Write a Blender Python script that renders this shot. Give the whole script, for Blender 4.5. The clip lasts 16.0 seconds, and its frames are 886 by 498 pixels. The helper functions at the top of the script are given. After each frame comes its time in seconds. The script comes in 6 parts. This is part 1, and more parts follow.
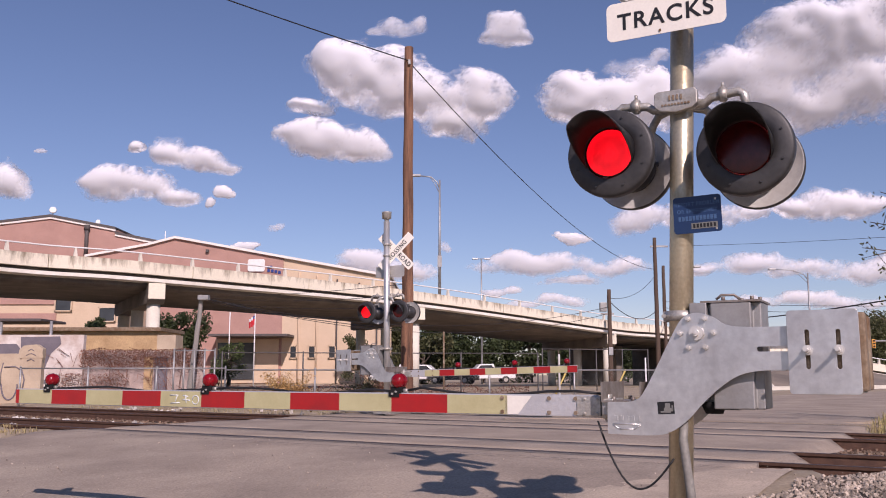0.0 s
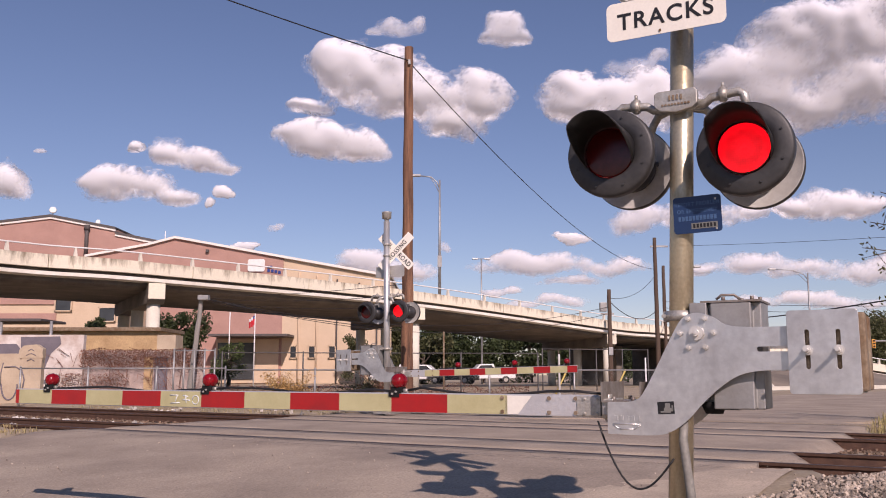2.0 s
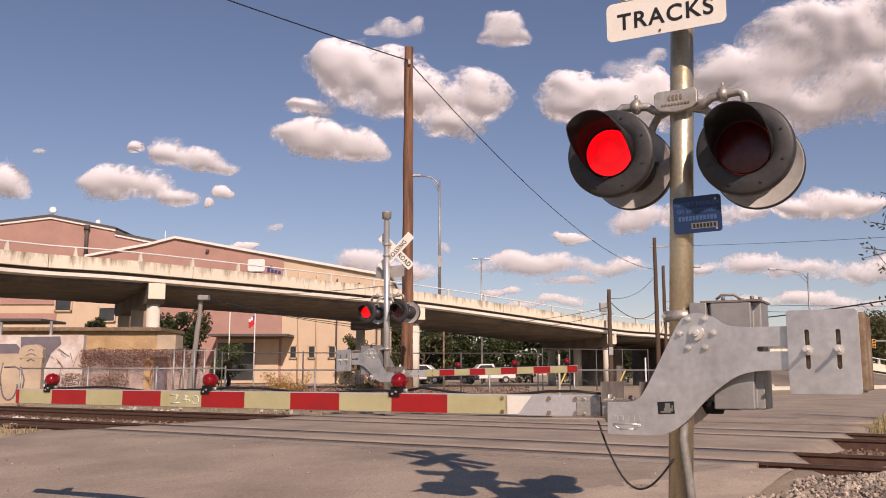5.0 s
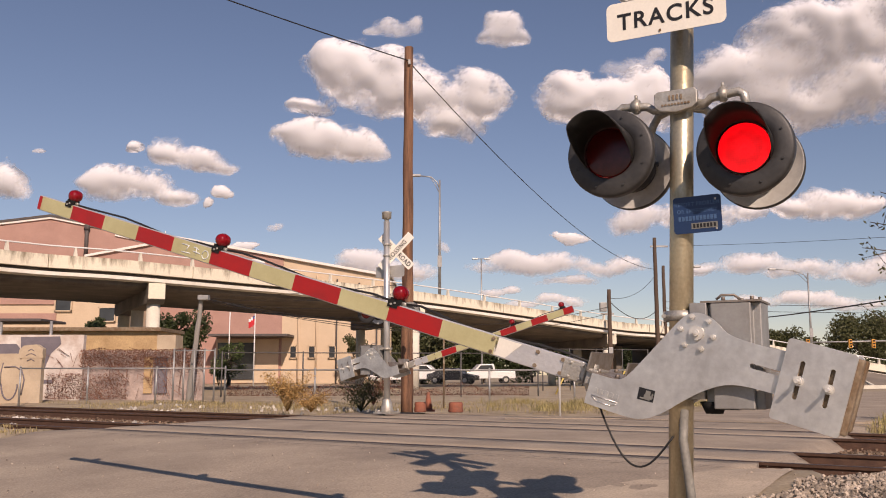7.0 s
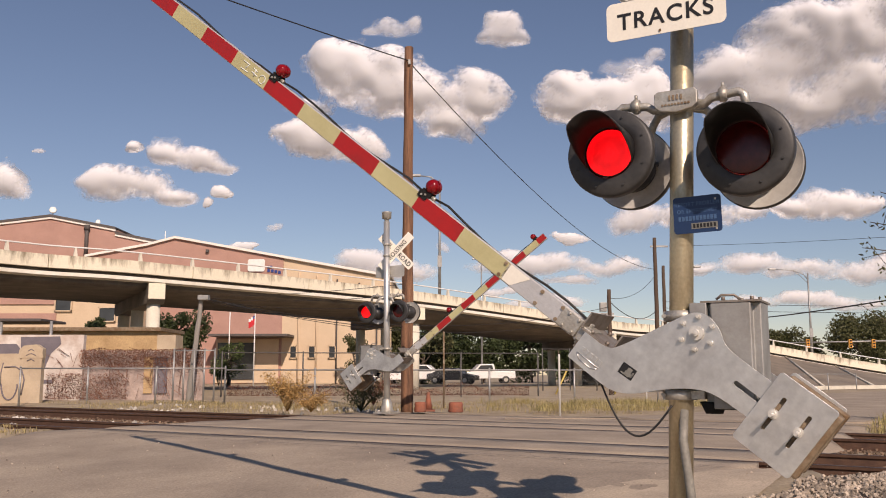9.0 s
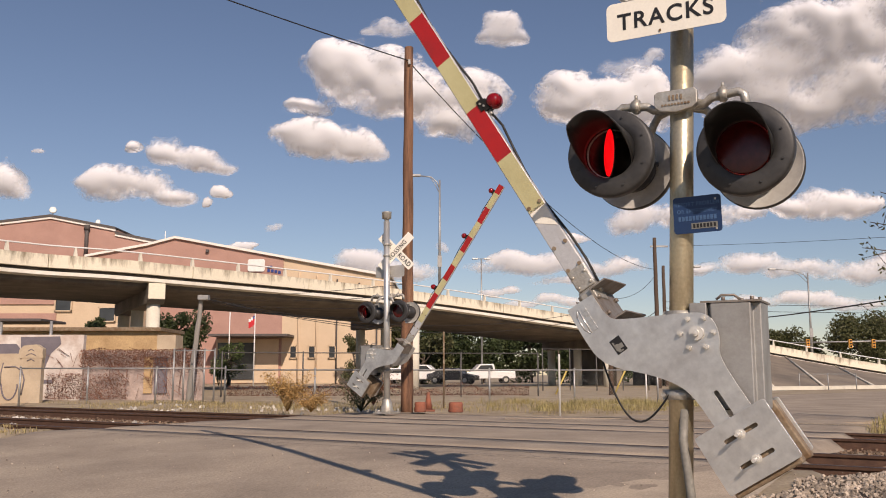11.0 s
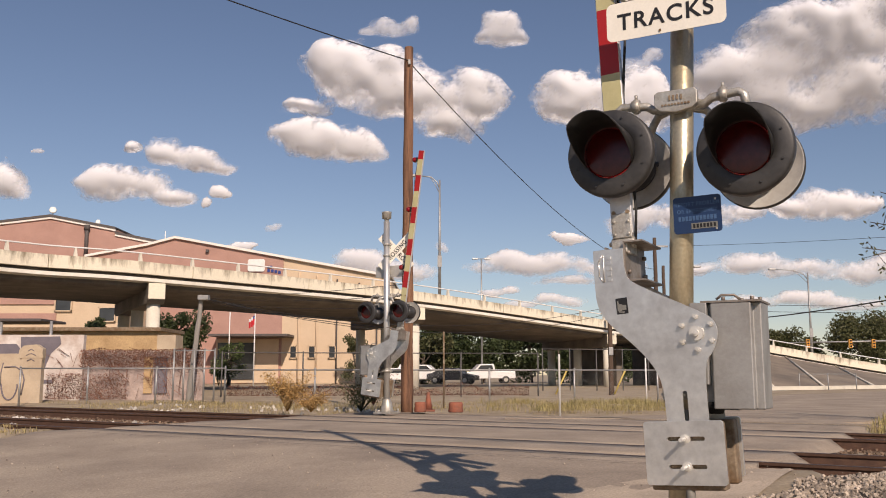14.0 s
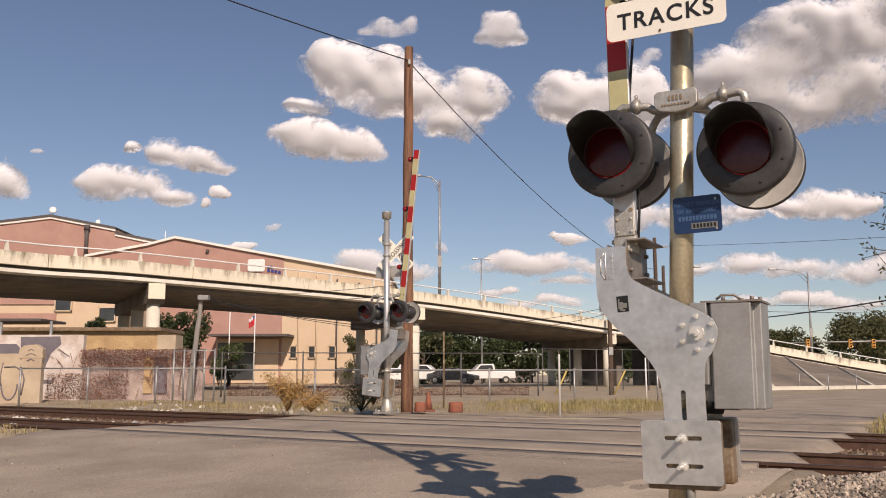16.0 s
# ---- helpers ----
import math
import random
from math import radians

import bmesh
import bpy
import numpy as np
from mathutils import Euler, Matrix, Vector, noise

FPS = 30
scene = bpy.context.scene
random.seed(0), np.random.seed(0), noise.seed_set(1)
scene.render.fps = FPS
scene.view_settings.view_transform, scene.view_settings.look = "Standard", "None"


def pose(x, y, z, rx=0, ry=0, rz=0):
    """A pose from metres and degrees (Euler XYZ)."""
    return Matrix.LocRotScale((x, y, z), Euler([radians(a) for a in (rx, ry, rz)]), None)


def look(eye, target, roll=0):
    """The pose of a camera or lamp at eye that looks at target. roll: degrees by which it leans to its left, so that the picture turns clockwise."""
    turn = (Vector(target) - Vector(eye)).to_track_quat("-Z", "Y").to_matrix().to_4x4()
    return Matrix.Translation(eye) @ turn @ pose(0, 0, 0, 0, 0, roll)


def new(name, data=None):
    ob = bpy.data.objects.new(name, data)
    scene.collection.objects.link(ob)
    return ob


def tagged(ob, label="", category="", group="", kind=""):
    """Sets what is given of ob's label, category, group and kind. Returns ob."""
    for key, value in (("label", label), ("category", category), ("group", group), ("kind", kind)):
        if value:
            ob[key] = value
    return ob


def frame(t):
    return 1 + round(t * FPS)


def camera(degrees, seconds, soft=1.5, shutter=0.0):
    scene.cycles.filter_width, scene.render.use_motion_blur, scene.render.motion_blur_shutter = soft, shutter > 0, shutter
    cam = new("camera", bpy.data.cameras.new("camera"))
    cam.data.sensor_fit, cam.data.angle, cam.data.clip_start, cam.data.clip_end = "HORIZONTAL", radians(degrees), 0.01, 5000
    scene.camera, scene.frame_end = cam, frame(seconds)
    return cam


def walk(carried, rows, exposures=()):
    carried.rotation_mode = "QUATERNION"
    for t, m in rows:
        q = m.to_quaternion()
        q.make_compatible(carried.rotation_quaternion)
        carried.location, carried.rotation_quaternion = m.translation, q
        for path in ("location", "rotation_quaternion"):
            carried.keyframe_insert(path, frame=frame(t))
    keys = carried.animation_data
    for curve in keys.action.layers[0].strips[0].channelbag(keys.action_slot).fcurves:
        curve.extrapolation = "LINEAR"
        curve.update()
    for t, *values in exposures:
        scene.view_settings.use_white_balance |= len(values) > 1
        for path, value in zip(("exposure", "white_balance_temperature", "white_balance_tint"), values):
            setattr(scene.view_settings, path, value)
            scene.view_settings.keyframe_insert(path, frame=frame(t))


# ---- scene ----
cam = camera(53.36, 16.0, soft=1.0)
EYE = (0, 0, 0.85)
VIEW = pose(*EYE, 98.13, 0, 0)
walk(cam, [(0, VIEW), (16.0, VIEW)], [(0, -0.13, 6300, 35), (3.0, -0.13, 6860, 33), (7.0, -0.13, 7430, 28), (11.5, -0.13, 7180, 22), (16.0, -0.13, 7180, 22)])

# ---- light ----
SUN_EL, SUN_AZ = 34.8, 163.5
world = bpy.data.worlds.new("sky")
scene.world = world
world.use_nodes = True
sky = world.node_tree.nodes.new("ShaderNodeTexSky")
sky.sky_type, sky.sun_disc = "NISHITA", False
sky.sun_elevation, sky.sun_rotation = radians(SUN_EL), radians(SUN_AZ)
sky.air_density, sky.dust_density, sky.ozone_density = 1.0, 0.1, 3.0
world.node_tree.links.new(sky.outputs[0], world.node_tree.nodes["Background"].inputs[0])
world.node_tree.nodes["Background"].inputs[1].default_value = 0.088
sun = new("sun", bpy.data.lights.new("sun", "SUN"))
sun.data.energy, sun.data.angle, sun.data.color = 4.7, radians(0.5), (1.0, 0.91, 0.78)
SUNWARD = Vector((math.sin(radians(SUN_AZ)) * math.cos(radians(SUN_EL)), math.cos(radians(SUN_AZ)) * math.cos(radians(SUN_EL)), math.sin(radians(SUN_EL))))
sun.matrix_world = look(SUNWARD * 50, (0, 0, 0))


# ---- materials ----
def mat(name, base, rough=0.6, metal=0.0, other=None, scale=3.0, fine=40.0, var=0.18, bump=0.15, streak=1.0, rand=0.0, spread=(0.35, 0.65), drip=0.0):
    """A surface with broad blotches towards a second colour, fine grain and relief. streak stretches the blotches upright."""
    m = bpy.data.materials.new(name)
    m.use_nodes = True
    nt = m.node_tree
    b = nt.nodes["Principled BSDF"]
    b.inputs["Roughness"].default_value, b.inputs["Metallic"].default_value = rough, metal
    tc = nt.nodes.new("ShaderNodeTexCoord")
    mp = nt.nodes.new("ShaderNodeMapping")
    mp.inputs["Scale"].default_value = (1, 1, 1 / streak)
    nt.links.new(tc.outputs["Object"], mp.inputs[0])
    n1, n2 = nt.nodes.new("ShaderNodeTexNoise"), nt.nodes.new("ShaderNodeTexNoise")
    n1.inputs["Scale"].default_value, n1.inputs["Detail"].default_value, n1.inputs["Roughness"].default_value = scale, 6, 0.65
    n2.inputs["Scale"].default_value, n2.inputs["Detail"].default_value = fine, 4
    nt.links.new(mp.outputs[0], n1.inputs[0])
    nt.links.new(tc.outputs["Object"], n2.inputs[0])
    r1 = nt.nodes.new("ShaderNodeValToRGB")
    r1.color_ramp.elements[0].position, r1.color_ramp.elements[1].position = spread
    other = other or tuple(c * (1 - 1.6 * var) for c in base)
    r1.color_ramp.elements[0].color, r1.color_ramp.elements[1].color = (*base, 1), (*other, 1)
    shade = n1.outputs[0]
    if drip:
        at, ma = nt.nodes.new("ShaderNodeAttribute"), nt.nodes.new("ShaderNodeMath")
        at.attribute_name, ma.operation = "drip", "MULTIPLY_ADD"
        ma.inputs[1].default_value = drip
        nt.links.new(at.outputs["Fac"], ma.inputs[0])
        nt.links.new(shade, ma.inputs[2])
        shade = ma.outputs[0]
    nt.links.new(shade, r1.inputs[0])
    hs = nt.nodes.new("ShaderNodeHueSaturation")
    mr = nt.nodes.new("ShaderNodeMapRange")
    mr.inputs[3].default_value, mr.inputs[4].default_value = 1 - 2 * var, 1 + 2 * var
    nt.links.new(n2.outputs[0], mr.inputs[0])
    value = mr.outputs[0]
    if rand:
        oi, mu, m2 = nt.nodes.new("ShaderNodeObjectInfo"), nt.nodes.new("ShaderNodeMath"), nt.nodes.new("ShaderNodeMapRange")
        m2.inputs[3].default_value, m2.inputs[4].default_value = 1 - rand, 1 + rand
        nt.links.new(oi.outputs["Random"], m2.inputs[0])
        mu.operation = "MULTIPLY"
        nt.links.new(value, mu.inputs[0])
        nt.links.new(m2.outputs[0], mu.inputs[1])
        value = mu.outputs[0]
    nt.links.new(value, hs.inputs["Value"])
    nt.links.new(r1.outputs[0], hs.inputs["Color"])
    nt.links.new(hs.outputs[0], b.inputs["Base Color"])
    rr = nt.nodes.new("ShaderNodeMapRange")
    rr.inputs[3].default_value, rr.inputs[4].default_value = max(0.03, rough - 0.12), min(1, rough + 0.12)
    nt.links.new(n1.outputs[0], rr.inputs[0])
    nt.links.new(rr.outputs[0], b.inputs["Roughness"])
    if bump:
        bp = nt.nodes.new("ShaderNodeBump")
        bp.inputs["Strength"].default_value, bp.inputs["Distance"].default_value = bump, 0.02
        nt.links.new(n2.outputs[0], bp.inputs["Height"])
        nt.links.new(bp.outputs[0], b.inputs["Normal"])
    return m


def glow(name, color, strength, base=(0.2, 0.01, 0.01)):
    m = mat(name, base, 0.4, var=0.05, bump=0)
    b = m.node_tree.nodes["Principled BSDF"]
    b.inputs["Emission Color"].default_value, b.inputs["Emission Strength"].default_value = (*color, 1), strength
    return m


def leafy(name, a, b_, rough=0.6):
    """Leaves: colour varies from leaf to leaf, and some light comes through."""
    m = mat(name, a, rough, other=b_, scale=1.2, fine=9, var=0.2, bump=0)
    nt = m.node_tree
    p = nt.nodes["Principled BSDF"]
    ge, hs = nt.nodes.new("ShaderNodeNewGeometry"), nt.nodes.new("ShaderNodeHueSaturation")
    mr = nt.nodes.new("ShaderNodeMapRange")
    mr.inputs[3].default_value, mr.inputs[4].default_value = 0.55, 1.5
    nt.links.new(ge.outputs["Random Per Island"], mr.inputs[0])
    nt.links.new(mr.outputs[0], hs.inputs["Value"])
    nt.links.new(p.inputs["Base Color"].links[0].from_socket, hs.inputs["Color"])
    nt.links.new(hs.outputs[0], p.inputs["Base Color"])
    tr, mx = nt.nodes.new("ShaderNodeBsdfTranslucent"), nt.nodes.new("ShaderNodeMixShader")
    nt.links.new(hs.outputs[0], tr.inputs[0])
    mx.inputs[0].default_value = 0.25
    nt.links.new(p.outputs[0], mx.inputs[1])
    nt.links.new(tr.outputs[0], mx.inputs[2])
    nt.links.new(mx.outputs[0], nt.nodes["Material Output"].inputs[0])
    return m


def island(m, amount=0.25):
    """Varies a material from loose piece to loose piece."""
    nt = m.node_tree
    p = nt.nodes["Principled BSDF"]
    ge, hs, mr = nt.nodes.new("ShaderNodeNewGeometry"), nt.nodes.new("ShaderNodeHueSaturation"), nt.nodes.new("ShaderNodeMapRange")
    mr.inputs[3].default_value, mr.inputs[4].default_value = 1 - amount, 1 + amount
    nt.links.new(ge.outputs["Random Per Island"], mr.inputs[0])
    nt.links.new(mr.outputs[0], hs.inputs["Value"])
    nt.links.new(p.inputs["Base Color"].links[0].from_socket, hs.inputs["Color"])
    nt.links.new(hs.outputs[0], p.inputs["Base Color"])
    return m


ASPHALT = mat("asphalt", (0.40, 0.328, 0.25), 0.9, other=(0.265, 0.216, 0.168), scale=0.6, fine=38, var=0.26, bump=0.7)
PATCH = mat("tar_seal", (0.05, 0.045, 0.043), 0.8, fine=60)
DIRT = mat("dry_dirt", (0.42, 0.34, 0.24), 0.95, other=(0.27, 0.215, 0.14), scale=0.8, fine=30, var=0.22, bump=0.6)
SAND = mat("pale_road_sand", (0.50, 0.41, 0.31), 0.95, other=(0.36, 0.295, 0.225), scale=1.6, fine=55, var=0.24, bump=0.5)
BALLAST = island(mat("ballast_stone", (0.47, 0.39, 0.31), 0.9, other=(0.27, 0.225, 0.18), scale=6, fine=80, bump=0.4), 0.55)
RAILRUST = mat("rusty_rail", (0.085, 0.045, 0.03), 0.65, 0.35, other=(0.13, 0.07, 0.045), scale=8, fine=60, bump=0.2)
RAILTOP = mat("worn_rail_head", (0.10, 0.065, 0.05), 0.45, 0.7, other=(0.16, 0.11, 0.09), scale=5, fine=70)
TIE = mat("old_tie_wood", (0.10, 0.07, 0.05), 0.95, scale=9, fine=50, bump=0.6, rand=0.3)
GALV = mat("galvanised_steel", (0.76, 0.755, 0.73), 0.38, 0.8, other=(0.56, 0.55, 0.53), scale=4.5, fine=26, var=0.08, bump=0.05)
SILVER = mat("silver_paint", (0.72, 0.71, 0.67), 0.4, 0.4, other=(0.55, 0.53, 0.48), scale=7, fine=40, var=0.06, bump=0.04)
MASTPAINT = mat("weathered_aluminium_paint", (0.56, 0.49, 0.34), 0.38, 0.7, other=(0.26, 0.20, 0.12), scale=6, fine=50, var=0.12, bump=0.1, streak=6, spread=(0.45, 0.75))
MASTNEW = mat("bright_aluminium", (0.66, 0.66, 0.64), 0.38, 0.7, scale=6, fine=50, var=0.08, streak=4)
ALU = mat("cast_aluminium", (0.52, 0.51, 0.47), 0.5, 0.6, other=(0.36, 0.33, 0.28), scale=9, fine=70, bump=0.15)
GREYBOX = mat("grey_box_paint", (0.36, 0.36, 0.35), 0.5, 0.4, other=(0.27, 0.265, 0.25), scale=4, fine=45, var=0.07, bump=0.05)
BLACK = mat("faded_black_paint", (0.024, 0.024, 0.025), 0.5, other=(0.042, 0.041, 0.04), scale=7, fine=40, var=0.15, bump=0.06)
MATTBLACK = mat("matt_black", (0.005, 0.005, 0.005), 0.85, bump=0)
LENSRED = mat("dark_red_lens", (0.075, 0.005, 0.005), 0.2, scale=20, fine=160, var=0.2, bump=0.08)
REDGLOW = glow("red_led_glow", (1.0, 0.006, 0.008), 1.2)
_nt = REDGLOW.node_tree
_tc, _vo, _mr = _nt.nodes.new("ShaderNodeTexCoord"), _nt.nodes.new("ShaderNodeTexVoronoi"), _nt.nodes.new("ShaderNodeMapRange")
_vo.inputs["Scale"].default_value, _vo.inputs["Randomness"].default_value = 75, 0.25
_mr.inputs[1].default_value, _mr.inputs[2].default_value, _mr.inputs[3].default_value, _mr.inputs[4].default_value = 0.15, 0.6, 2.1, 0.75
_nt.links.new(_tc.outputs["Object"], _vo.inputs["Vector"])
_nt.links.new(_vo.outputs["Distance"], _mr.inputs[0])
_nt.links.new(_mr.outputs[0], _nt.nodes["Principled BSDF"].inputs["Emission Strength"])
ARMRED = mat("red_reflective_sheet", (0.40, 0.014, 0.013), 0.42, other=(0.31, 0.016, 0.016), scale=5, fine=120, var=0.06, bump=0.03)
ARMWHITE = mat("aged_reflective_sheet", (0.50, 0.47, 0.26), 0.45, other=(0.42, 0.385, 0.205), scale=4, fine=90, var=0.06, bump=0.03)
ARMALU = mat("arm_aluminium", (0.62, 0.62, 0.62), 0.42, 0.45, scale=6, fine=40, var=0.06)
CHALK = mat("chalk_scribble", (0.75, 0.8, 0.8), 0.7, bump=0)
ARMLENS = mat("red_lamp_lens", (0.36, 0.006, 0.012), 0.12, var=0.08, bump=0.02)
ARMLENS.node_tree.nodes["Principled BSDF"].inputs["Transmission Weight"].default_value = 0.35
SIGNWHITE = mat("white_sign_sheet", (0.82, 0.79, 0.70), 0.4, scale=4, fine=60, var=0.04, bump=0.02)
SIGNBACK = mat("bare_sign_back", (0.5, 0.49, 0.46), 0.5, 0.5, var=0.1)
INK = mat("black_sign_ink", (0.012, 0.012, 0.013), 0.5, bump=0)
BLUE = mat("blue_sign_sheet", (0.010, 0.034, 0.10), 0.4, var=0.06, bump=0.02)
PALEINK = mat("pale_blue_ink", (0.05, 0.12, 0.25), 0.5, bump=0)
GREYINK = mat("grey_ink", (0.22, 0.22, 0.20), 0.5, bump=0)
CABLE = mat("black_cable", (0.015, 0.015, 0.015), 0.6, bump=0)
CONDUIT = mat("grey_conduit", (0.25, 0.24, 0.21), 0.6, scale=6, fine=40, bump=0.1)
RUSTED = mat("rust_stained_steel", (0.30, 0.24, 0.17), 0.75, 0.3, other=(0.17, 0.10, 0.05), scale=7, fine=60)
WOODPOLE = mat("creosoted_pole", (0.25, 0.125, 0.07), 0.85, other=(0.075, 0.038, 0.025), scale=9, fine=45, var=0.25, bump=0.7, streak=14, spread=(0.42, 0.66))
GREYWOOD = mat("grey_weathered_wood", (0.30, 0.28, 0.25), 0.9, scale=8, fine=40, var=0.2, bump=0.5, streak=14)
DARKWOOD = mat("dark_far_pole", (0.10, 0.065, 0.045), 0.9, scale=7, fine=40, streak=14)
CONC = mat("weathered_parapet_concrete", (0.74, 0.68, 0.54), 0.85, other=(0.24, 0.195, 0.135), scale=2.6, fine=14, var=0.07, bump=0.2, streak=4, spread=(0.60, 0.84), drip=0.2)
# brighter copy of the pale concrete: sunlight on the ledge put into its colour
LEDGE = mat("sunlit_ledge_concrete", (0.80, 0.77, 0.69), 0.8, other=(0.66, 0.62, 0.53), scale=0.8, fine=12, var=0.05, bump=0.1)
CONCCLEAN = mat("pale_concrete", (0.68, 0.64, 0.54), 0.85, scale=0.8, fine=14, var=0.07, bump=0.2)
# darker copy of the concrete: shade below the deck put into the colour
CONCSHADE = mat("shaded_underside_concrete", (0.19, 0.16, 0.13), 0.9, other=(0.11, 0.095, 0.08), scale=0.6, fine=10, var=0.12)
# paving colour lowered to hold the shadow that lies on the slope
PAVING = mat("shaded_slope_paving", (0.27, 0.22, 0.165), 0.9, other=(0.15, 0.125, 0.10), scale=0.25, fine=8, var=0.1)
BRICK = mat("red_brick_wall", (0.43, 0.255, 0.205), 0.85, other=(0.37, 0.215, 0.175), scale=0.5, fine=9, var=0.09, bump=0.2)
TAN = mat("tan_stucco", (0.62, 0.48, 0.335), 0.9, other=(0.55, 0.42, 0.29), scale=0.4, fine=10, var=0.06, bump=0.1)
TRIMW = mat("pale_roof_trim", (0.78, 0.74, 0.68), 0.6, var=0.05)
ROOFDARK = mat("dark_roof_edge", (0.10, 0.085, 0.08), 0.7)
GLASS = mat("dark_window_glass", (0.05, 0.055, 0.06), 0.12, scale=1, fine=4, var=0.2, bump=0.02)
WALLTAN = mat("ochre_block_wall", (0.52, 0.36, 0.19), 0.92, other=(0.38, 0.25, 0.13), scale=1.2, fine=22, var=0.15, bump=0.4)
WALLWHITE = mat("white_painted_block", (0.70, 0.65, 0.60), 0.85, other=(0.48, 0.38, 0.32), scale=1.5, fine=20, var=0.07)
WALLGREY = mat("grey_violet_paint", (0.17, 0.15, 0.17), 0.85, var=0.1)
WALLPINK = mat("worn_painted_plaster", (0.46, 0.36, 0.31), 0.9, other=(0.28, 0.22, 0.2), scale=2.2, fine=18, var=0.14)
CREAM = mat("cream_painted_wall", (0.52, 0.42, 0.30), 0.9, other=(0.40, 0.31, 0.22), scale=1.2, fine=20, var=0.07)
VINE = leafy("dry_vine", (0.24, 0.105, 0.065), (0.15, 0.07, 0.045), 0.8)
LEAF = leafy("tree_leaf", (0.10, 0.13, 0.04), (0.065, 0.095, 0.03))
# darker copy of the leaf, with the shade round the overpass in its colour
LEAFSHADE = leafy("shaded_tree_leaf", (0.058, 0.078, 0.026), (0.038, 0.055, 0.02))
LEAFOLIVE = leafy("olive_tree_leaf", (0.10, 0.10, 0.04), (0.065, 0.075, 0.027))
STRAW = leafy("dry_grass", (0.42, 0.33, 0.17), (0.30, 0.25, 0.11), 0.8)
GREENGRASS = leafy("green_grass", (0.33, 0.29, 0.12), (0.40, 0.32, 0.15), 0.8)
WEED = leafy("dry_weed", (0.50, 0.31, 0.12), (0.38, 0.25, 0.10), 0.8)
BARK = mat("tree_bark", (0.10, 0.075, 0.055), 0.95, scale=5, fine=30, bump=0.6, streak=4)
DULLSTEEL = mat("dull_grey_steel", (0.30, 0.275, 0.245), 0.55, 0.5, other=(0.20, 0.16, 0.13), scale=8, fine=50, var=0.1, bump=0.1)
# fence steel with distance and the overpass shade put into its colour
FENCEDIM = mat("dimmed_fence_steel", (0.13, 0.125, 0.12), 0.7, 0.3)
FENCE = mat("fence_galvanising", (0.42, 0.42, 0.41), 0.5, 0.6, scale=5, fine=40)
CARWHITE = mat("white_car_paint", (0.80, 0.79, 0.77), 0.3, var=0.03, bump=0)
CARDARK = mat("dark_car_paint", (0.05, 0.05, 0.055), 0.25, var=0.05, bump=0)
TYRE = mat("tyre_rubber", (0.02, 0.02, 0.02), 0.85)
ORANGE = mat("faded_orange_plastic", (0.32, 0.10, 0.055), 0.8, other=(0.21, 0.085, 0.055), scale=6)
SIGNALYELLOW = mat("signal_yellow", (0.75, 0.33, 0.05), 0.5, var=0.06)
FLAGRED = mat("red_cloth", (0.62, 0.03, 0.04), 0.8, var=0.08)
FLAGWHITE = mat("white_cloth", (0.8, 0.8, 0.8), 0.8, var=0.05)
FLAGBLUE = mat("blue_cloth", (0.02, 0.05, 0.22), 0.8, var=0.05)
POLEWHITE = mat("white_painted_pole", (0.78, 0.77, 0.74), 0.5, var=0.05)
LITTER = island(mat("pale_rubble", (0.62, 0.58, 0.52), 0.85, bump=0.3), 0.3)
YELLOWGUY = mat("yellow_guy_guard", (0.62, 0.47, 0.12), 0.6)



# ---- mesh helpers ----
def box(bm, c, s, m=None, mi=0):
    r = bmesh.ops.create_cube(bm, size=1.0)["verts"]
    t = Matrix.Translation(c) @ (m if m is not None else Matrix()) @ Matrix.Diagonal((*s, 1))
    bmesh.ops.transform(bm, matrix=t, verts=r)
    for f in {f for v in r for f in v.link_faces}:
        f.material_index = mi
    return r


def rod(bm, p, q, r, r2=None, seg=12, mi=0):
    p, q = Vector(p), Vector(q)
    d = q - p
    vs = bmesh.ops.create_cone(bm, cap_ends=True, segments=seg, radius1=r, radius2=r if r2 is None else r2, depth=d.length)["verts"]
    bmesh.ops.transform(bm, matrix=Matrix.Translation((p + q) / 2) @ d.to_track_quat("Z", "Y").to_matrix().to_4x4(), verts=vs)
    for f in {f for v in vs for f in v.link_faces}:
        f.material_index, f.smooth = mi, len(f.verts) == 4
    return vs


def pipe(bm, pts, r, seg=8, mi=0):
    """A round tube through points; r may be a list, one radius a point."""
    pts = [Vector(p) for p in pts]
    rings = []
    side = None
    for i, p in enumerate(pts):
        d = (pts[min(i + 1, len(pts) - 1)] - pts[max(i - 1, 0)]).normalized()
        if side is None:
            side = d.orthogonal()
        side = (side - d * side.dot(d)).normalized()
        up = d.cross(side)
        w = r[i] if isinstance(r, list) else r
        rings.append([bm.verts.new(p + side * (w * math.cos(a)) + up * (w * math.sin(a))) for a in (k * math.tau / seg for k in range(seg))])
    for a, b in zip(rings, rings[1:]):
        for k in range(seg):
            f = bm.faces.new((a[k], a[(k + 1) % seg], b[(k + 1) % seg], b[k]))
            f.material_index, f.smooth = mi, True
    for ring in (rings[0][::-1], rings[-1]):
        bm.faces.new(ring).material_index = mi


def plate(bm, w, h, t, r, mi=0):
    """An upright plate with rounded corners, in x and z, t thick."""
    pts = []
    for sx, sz, a0 in ((1, 1, 0), (-1, 1, 90), (-1, -1, 180), (1, -1, 270)):
        for k in range(6):
            a = radians(a0 + 18 * k)
            pts.append((sx * (w / 2 - r) + r * math.cos(a), sz * (h / 2 - r) + r * math.sin(a)))
    prism(bm, pts, -t / 2, t / 2, mi)


